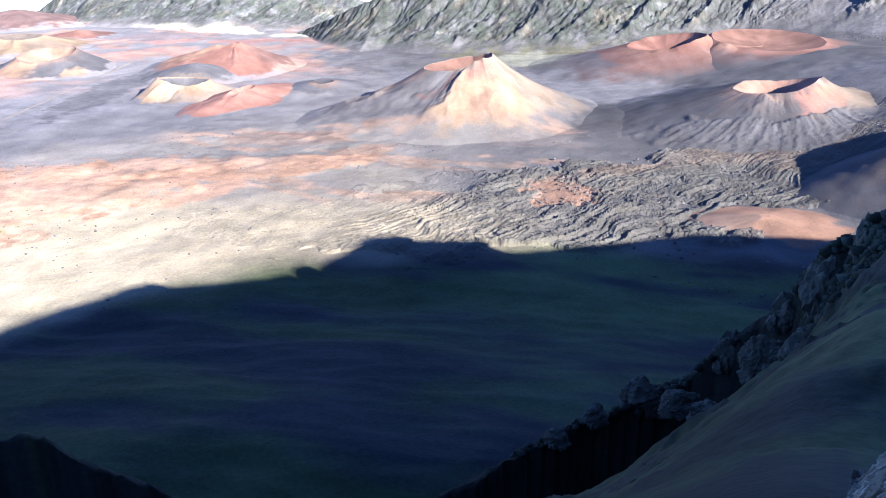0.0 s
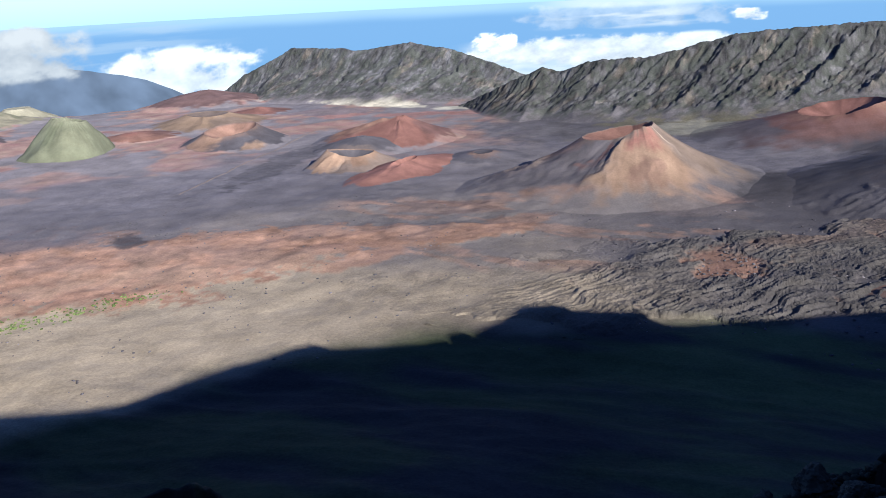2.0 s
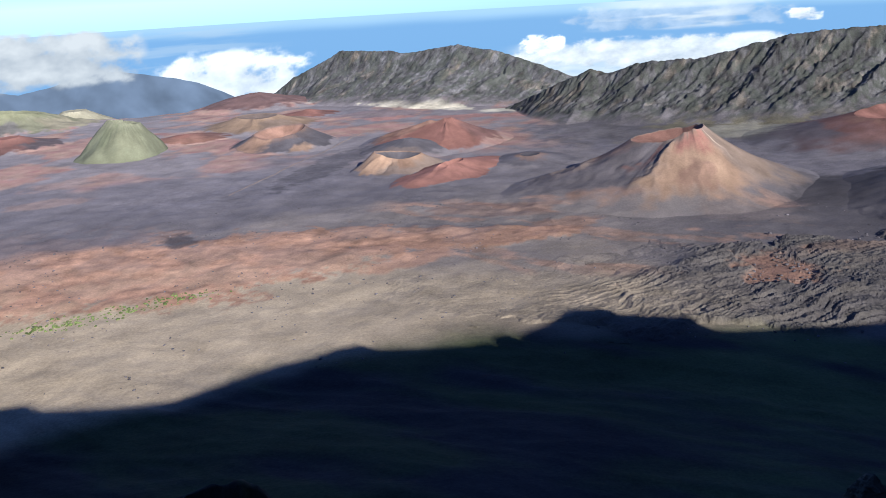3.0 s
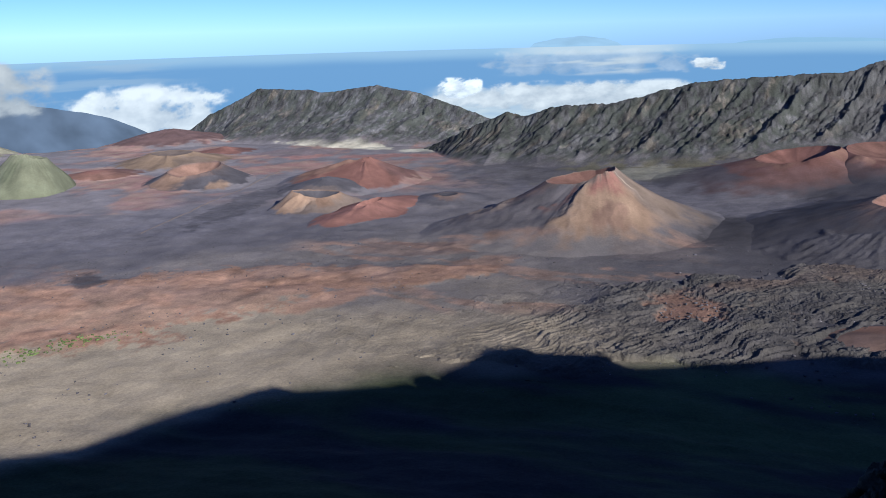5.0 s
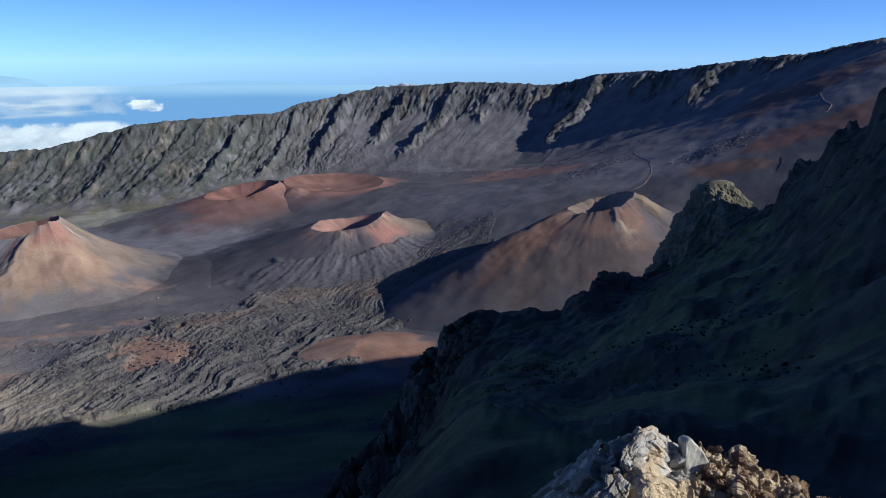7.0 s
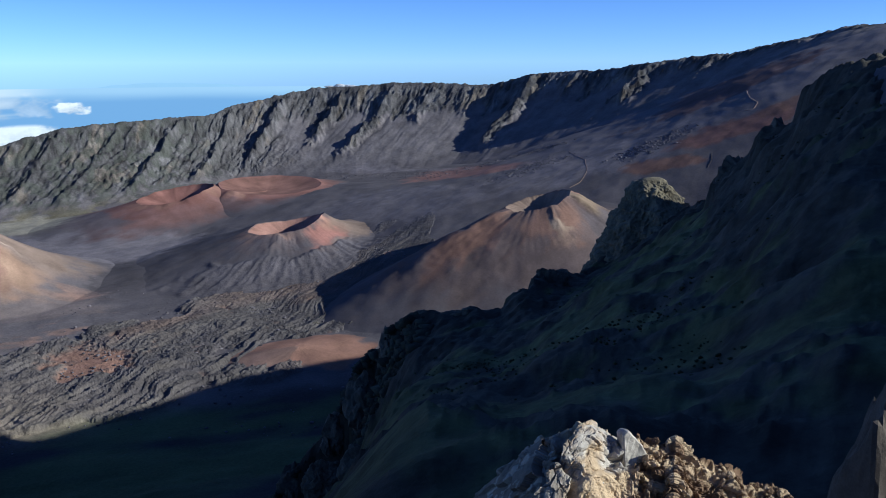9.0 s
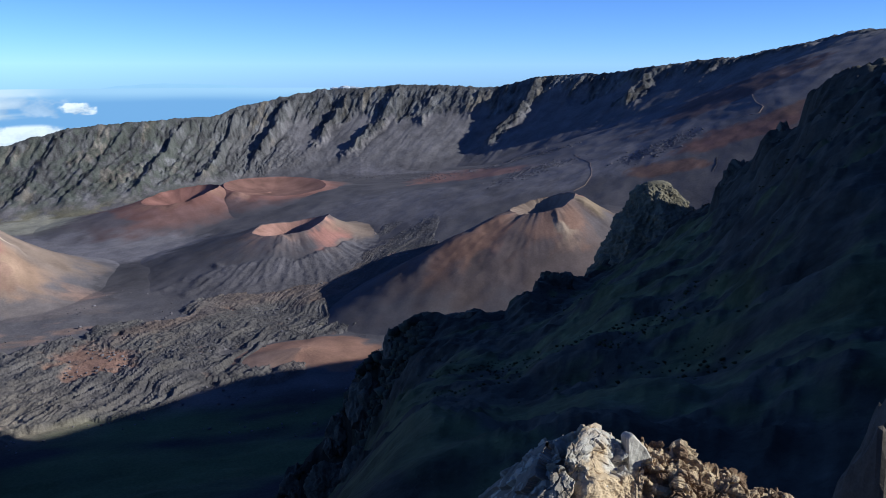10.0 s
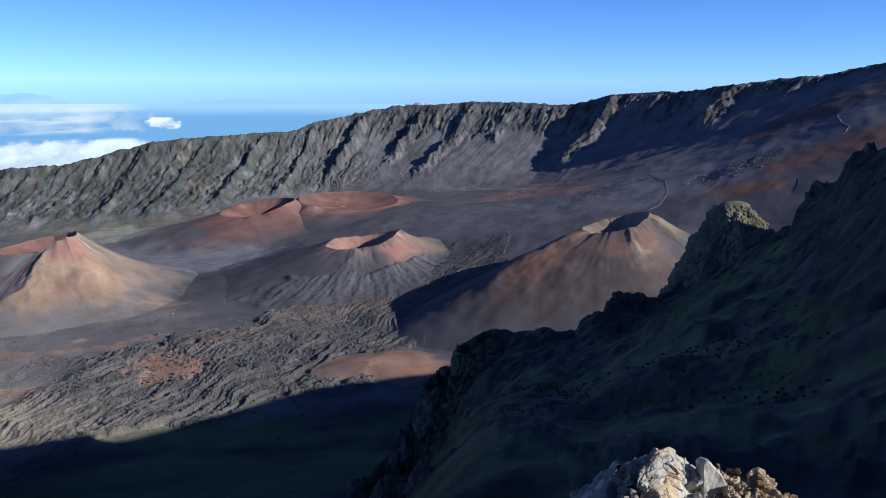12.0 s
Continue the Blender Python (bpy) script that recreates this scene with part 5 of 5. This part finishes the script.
    at = Matrix.Translation(place(45.5, -24.4, 6.40) - Vector((0, 0, 0.36)) - base.location) @ turn @ Euler((radians(-8), 0, radians(24))).to_matrix().to_4x4()
    for v in bm.verts:
        k = v.co * 9 + Vector((3, 1, 7))
        v.co = at @ (v.co + 0.012 * noise.noise_vector(k) + 0.005 * noise.noise_vector(k * 4))
    tagged(tinted("slab", bm, pale * 0.95, STONE_MAT, base, spread=0.3, seed=7), "pale smooth leaning slab")
    rnd = random.Random(4)
    t = np.array(CREST) + (0.4, 0, 0)

    def crest(az, k):
        return float(np.interp(az, t[:, 0], t[:, k]))

    # crumbs of scoria standing up along the broken edge
    for i in range(46):
        az = rnd.uniform(46.6, 57.0)
        size = rnd.uniform(0.014, 0.034)
        block("scoria_lump", az, crest(az, 1) + rnd.uniform(-0.5, 0.35), crest(az, 2) - rnd.uniform(0.02, 0.12), (size, size, size * rnd.uniform(0.7, 1.4)), 400 + i, (warm, dark)[i % 2], SCORIA_MAT, 8, 0.3, 3, tip=(rnd.uniform(-30, 30), rnd.uniform(-30, 30), 0), cell=3.2)
    # angular fragments lodged on the knob, below the slab too
    for i in range(26):
        az = rnd.uniform(40.8, 45.6)
        down = rnd.uniform(0.12, 0.5)
        size = rnd.choice((0.02, 0.03, 0.04, 0.05))
        block("fragment", az, crest(az, 1) - down * 7.2, crest(az, 2) - 0.05 - down * 0.75, (size * 1.5, size * 1.3, size * 0.7), 1340 + i, (pale, warm)[i % 2], STONE_MAT, 10, 0.16, 3, tip=(rnd.uniform(-10, 45), rnd.uniform(-15, 50), rnd.uniform(-40, 40)))
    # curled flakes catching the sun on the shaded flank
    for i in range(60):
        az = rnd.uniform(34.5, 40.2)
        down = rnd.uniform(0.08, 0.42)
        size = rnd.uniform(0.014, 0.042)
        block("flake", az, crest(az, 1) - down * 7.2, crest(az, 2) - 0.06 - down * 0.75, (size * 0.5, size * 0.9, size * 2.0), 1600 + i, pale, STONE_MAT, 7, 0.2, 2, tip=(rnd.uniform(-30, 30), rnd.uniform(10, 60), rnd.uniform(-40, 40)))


boulder()


def side_rock():
    bm = bmesh.new()
    rock_mesh(bm, (0.8, 0.9, 4.4), 79, 26, 0.06, 5)
    ob = tinted("boulder", bm, (0.075, 0.064, 0.054), STONE_MAT, spread=0.3, seed=77)
    ob.location = place(61.9, -18.5, 14.0) - Vector((0, 0, 4.3))
    tagged(ob, "dark upright boulder with a sunlit edge", "rock")


side_rock()


# ---- trails, loose rocks and scrub ----
TRAIL_MAT = terrain_material("trail_dust", 6.0, 40.0, 0.2, vary=0.2)


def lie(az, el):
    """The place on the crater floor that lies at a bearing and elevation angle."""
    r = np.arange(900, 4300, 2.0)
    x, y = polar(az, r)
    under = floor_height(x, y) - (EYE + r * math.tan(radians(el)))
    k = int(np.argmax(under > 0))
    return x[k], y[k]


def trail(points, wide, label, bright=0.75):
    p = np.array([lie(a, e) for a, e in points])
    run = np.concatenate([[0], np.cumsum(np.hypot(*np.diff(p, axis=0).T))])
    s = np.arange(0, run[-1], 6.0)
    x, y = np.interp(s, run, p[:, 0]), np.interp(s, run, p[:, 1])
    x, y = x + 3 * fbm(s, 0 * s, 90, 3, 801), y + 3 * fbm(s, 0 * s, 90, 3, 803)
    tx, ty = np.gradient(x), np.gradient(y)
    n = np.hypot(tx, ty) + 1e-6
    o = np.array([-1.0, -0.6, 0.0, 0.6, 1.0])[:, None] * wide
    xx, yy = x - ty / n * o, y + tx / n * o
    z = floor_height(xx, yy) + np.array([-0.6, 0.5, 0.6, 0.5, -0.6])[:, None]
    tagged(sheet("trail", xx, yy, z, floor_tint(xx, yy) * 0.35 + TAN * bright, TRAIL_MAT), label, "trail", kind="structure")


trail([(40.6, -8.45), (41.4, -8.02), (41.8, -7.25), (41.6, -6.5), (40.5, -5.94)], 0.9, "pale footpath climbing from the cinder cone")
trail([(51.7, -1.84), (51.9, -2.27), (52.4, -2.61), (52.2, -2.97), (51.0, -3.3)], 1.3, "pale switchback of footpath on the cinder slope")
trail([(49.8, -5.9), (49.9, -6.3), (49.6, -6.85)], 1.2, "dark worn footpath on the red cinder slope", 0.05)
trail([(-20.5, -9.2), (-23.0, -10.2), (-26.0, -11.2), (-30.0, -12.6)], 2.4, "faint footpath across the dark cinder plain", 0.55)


def scatter(name, label, category, count, seed, spot, size, colour, mat, shape, flat=0.7):
    """Many small lumps in one mesh: spot(g, n) gives places, size a range in metres."""
    base = bmesh.new()
    bmesh.ops.create_icosphere(base, subdivisions=shape, radius=1.0)
    unit = np.array([v.co[:] for v in base.verts])
    tri = np.array([[v.index for v in fc.verts] for fc in base.faces])
    base.free()
    g = np.random.RandomState(seed)
    places = spot(g, count)
    n, m = len(places), len(unit)
    k = np.exp(g.uniform(np.log(size[0]), np.log(size[1]), n))
    co = unit[None] * (1 + g.uniform(-0.35, 0.35, (n, m, 1))) * k[:, None, None] * np.stack([g.uniform(0.7, 1.4, n), g.uniform(0.7, 1.4, n), np.full(n, flat)], -1)[:, None]
    co = co + places[:, None]
    faces = (tri[None] + (np.arange(n) * m)[:, None, None]).reshape(-1, 3)
    me = bpy.data.meshes.new(name)
    me.vertices.add(n * m)
    me.vertices.foreach_set("co", co.astype(np.float32).ravel())
    me.loops.add(faces.size)
    me.loops.foreach_set("vertex_index", faces.ravel().astype(np.int32))
    me.polygons.add(len(faces))
    me.polygons.foreach_set("loop_start", np.arange(0, faces.size, 3, dtype=np.int32))
    col = np.ones((n, m, 4), np.float32)
    col[:, :, :3] = np.array(colour) * g.uniform(0.6, 1.4, (n, 1, 1))
    me.attributes.new("tint", "FLOAT_COLOR", "POINT").data.foreach_set("color", col.ravel())
    me.update()
    me.validate()
    me.materials.append(mat)
    return tagged(new(name, me), label, category, kind="stuff")


def flow_spots(g, n):
    p = np.array(FLOW, float)
    k = g.randint(3, 7, n)
    t = g.uniform(0, 1, n)[:, None]
    q = p[k] + t * (p[k + 1] - p[k])
    w = q[:, 2] * g.normal(0, 0.5, n)
    x, y = q[:, 0] - 0.4 * w, q[:, 1] + 0.9 * w
    return np.stack([x, y, floor_height(x, y) + 3.0], -1)


def plain_spots(g, n):
    x, y = polar(g.uniform(-46, 28, n), g.uniform(1030, 2000, n))
    keep = fbm(x, y, 160, 3, 811) > g.uniform(-0.1, 0.5, n)
    return np.stack([x, y, floor_height(x, y) + 0.3], -1)[keep]


def scarp_spots(g, n):
    # broken rock along two low scarps and the old flow at the foot of the long wall
    runs = [[(34.4, -6.96), (37.0, -6.25), (40.1, -5.45)], [(44.1, -6.26), (46.0, -5.4), (47.9, -4.5)], [(24.5, -7.6), (28.0, -7.5), (33.0, -7.4)], [(36.0, -7.9), (38.0, -6.9), (39.5, -6.6)]]
    out = []
    for k, p in enumerate(runs):
        p = np.array([lie(a, e) for a, e in p])
        m = n // len(runs)
        t = g.uniform(0, len(p) - 1.001, m)
        i = t.astype(int)
        q = p[i] + (t - i)[:, None] * (p[i + 1] - p[i]) + g.normal(0, (30, 20, 55, 34)[k], (m, 2))
        out.append(np.stack([q[:, 0], q[:, 1], floor_height(q[:, 0], q[:, 1])], -1))
    return np.concatenate(out)


def slope_spots(g, n):
    a, r = g.uniform(8, 61, n), g.uniform(100, 490, n)
    x, y = polar(a, r)
    z, q = hillside_height(a, r)
    keep = (fbm(x, y, 60, 3, 821) > g.uniform(-0.2, 0.5, n)) & (q < 0.95)
    return np.stack([x, y, z + 0.2], -1)[keep]


def brush_spots(g, n):
    at = np.array([(-37.5, 1385), (-41, 1370), (-34, 1400), (-43, 1390)])[g.randint(0, 4, n)]
    x, y = polar(at[:, 0] + g.normal(0, 1.2, n), at[:, 1] + g.normal(0, 14, n))
    return np.stack([x, y, floor_height(x, y) + 0.5], -1)


scatter("lava_blocks", "scattered dark blocks on the lava flow", "rocks", 1300, 1, flow_spots, (0.8, 3.4), CINDER * 1.4, LAVA_MAT, 1)
scatter("loose_rocks", "loose dark rocks strewn over the cinder plain", "rocks", 3000, 2, plain_spots, (0.7, 2.6), CINDER * 1.8, LAVA_MAT, 1)
scatter("low_scrub", "low dark scrub dotted over the shaded hillside", "shrubs", 9000, 3, slope_spots, (0.15, 0.6), (0.030, 0.036, 0.018), SLOPE_MAT, 1)
scatter("green_brush", "small patches of bright green brush on the ash", "shrubs", 260, 4, brush_spots, (1.0, 3.0), (0.13, 0.17, 0.06), SLOPE_MAT, 1)
scatter("scarp_rocks", "dark broken rock along low scarps of the cinder slope", "rocks", 3200, 5, scarp_spots, (0.8, 3.4), CINDER * 1.5, LAVA_MAT, 1, 0.5)


def crest_spots(g, n):
    a = g.uniform(5, 31, n)
    t = np.array(SPUR, float)
    r = np.interp(a, t[:, 0], t[:, 2]) * g.uniform(0.86, 1.12, n)
    x, y = polar(a, r)
    z, q = hillside_height(a, r)
    keep = fbm(x, y, 40, 3, 831) > g.uniform(-0.4, 0.4, n)
    return np.stack([x, y, z + 0.3], -1)[keep]


scatter("crest_rocks", "dark rocks and bushes crowding the edge of the hillside", "rocks", 5000, 6, crest_spots, (0.8, 4.5), (0.032, 0.034, 0.026), CRAG_MAT, 1, 0.8)
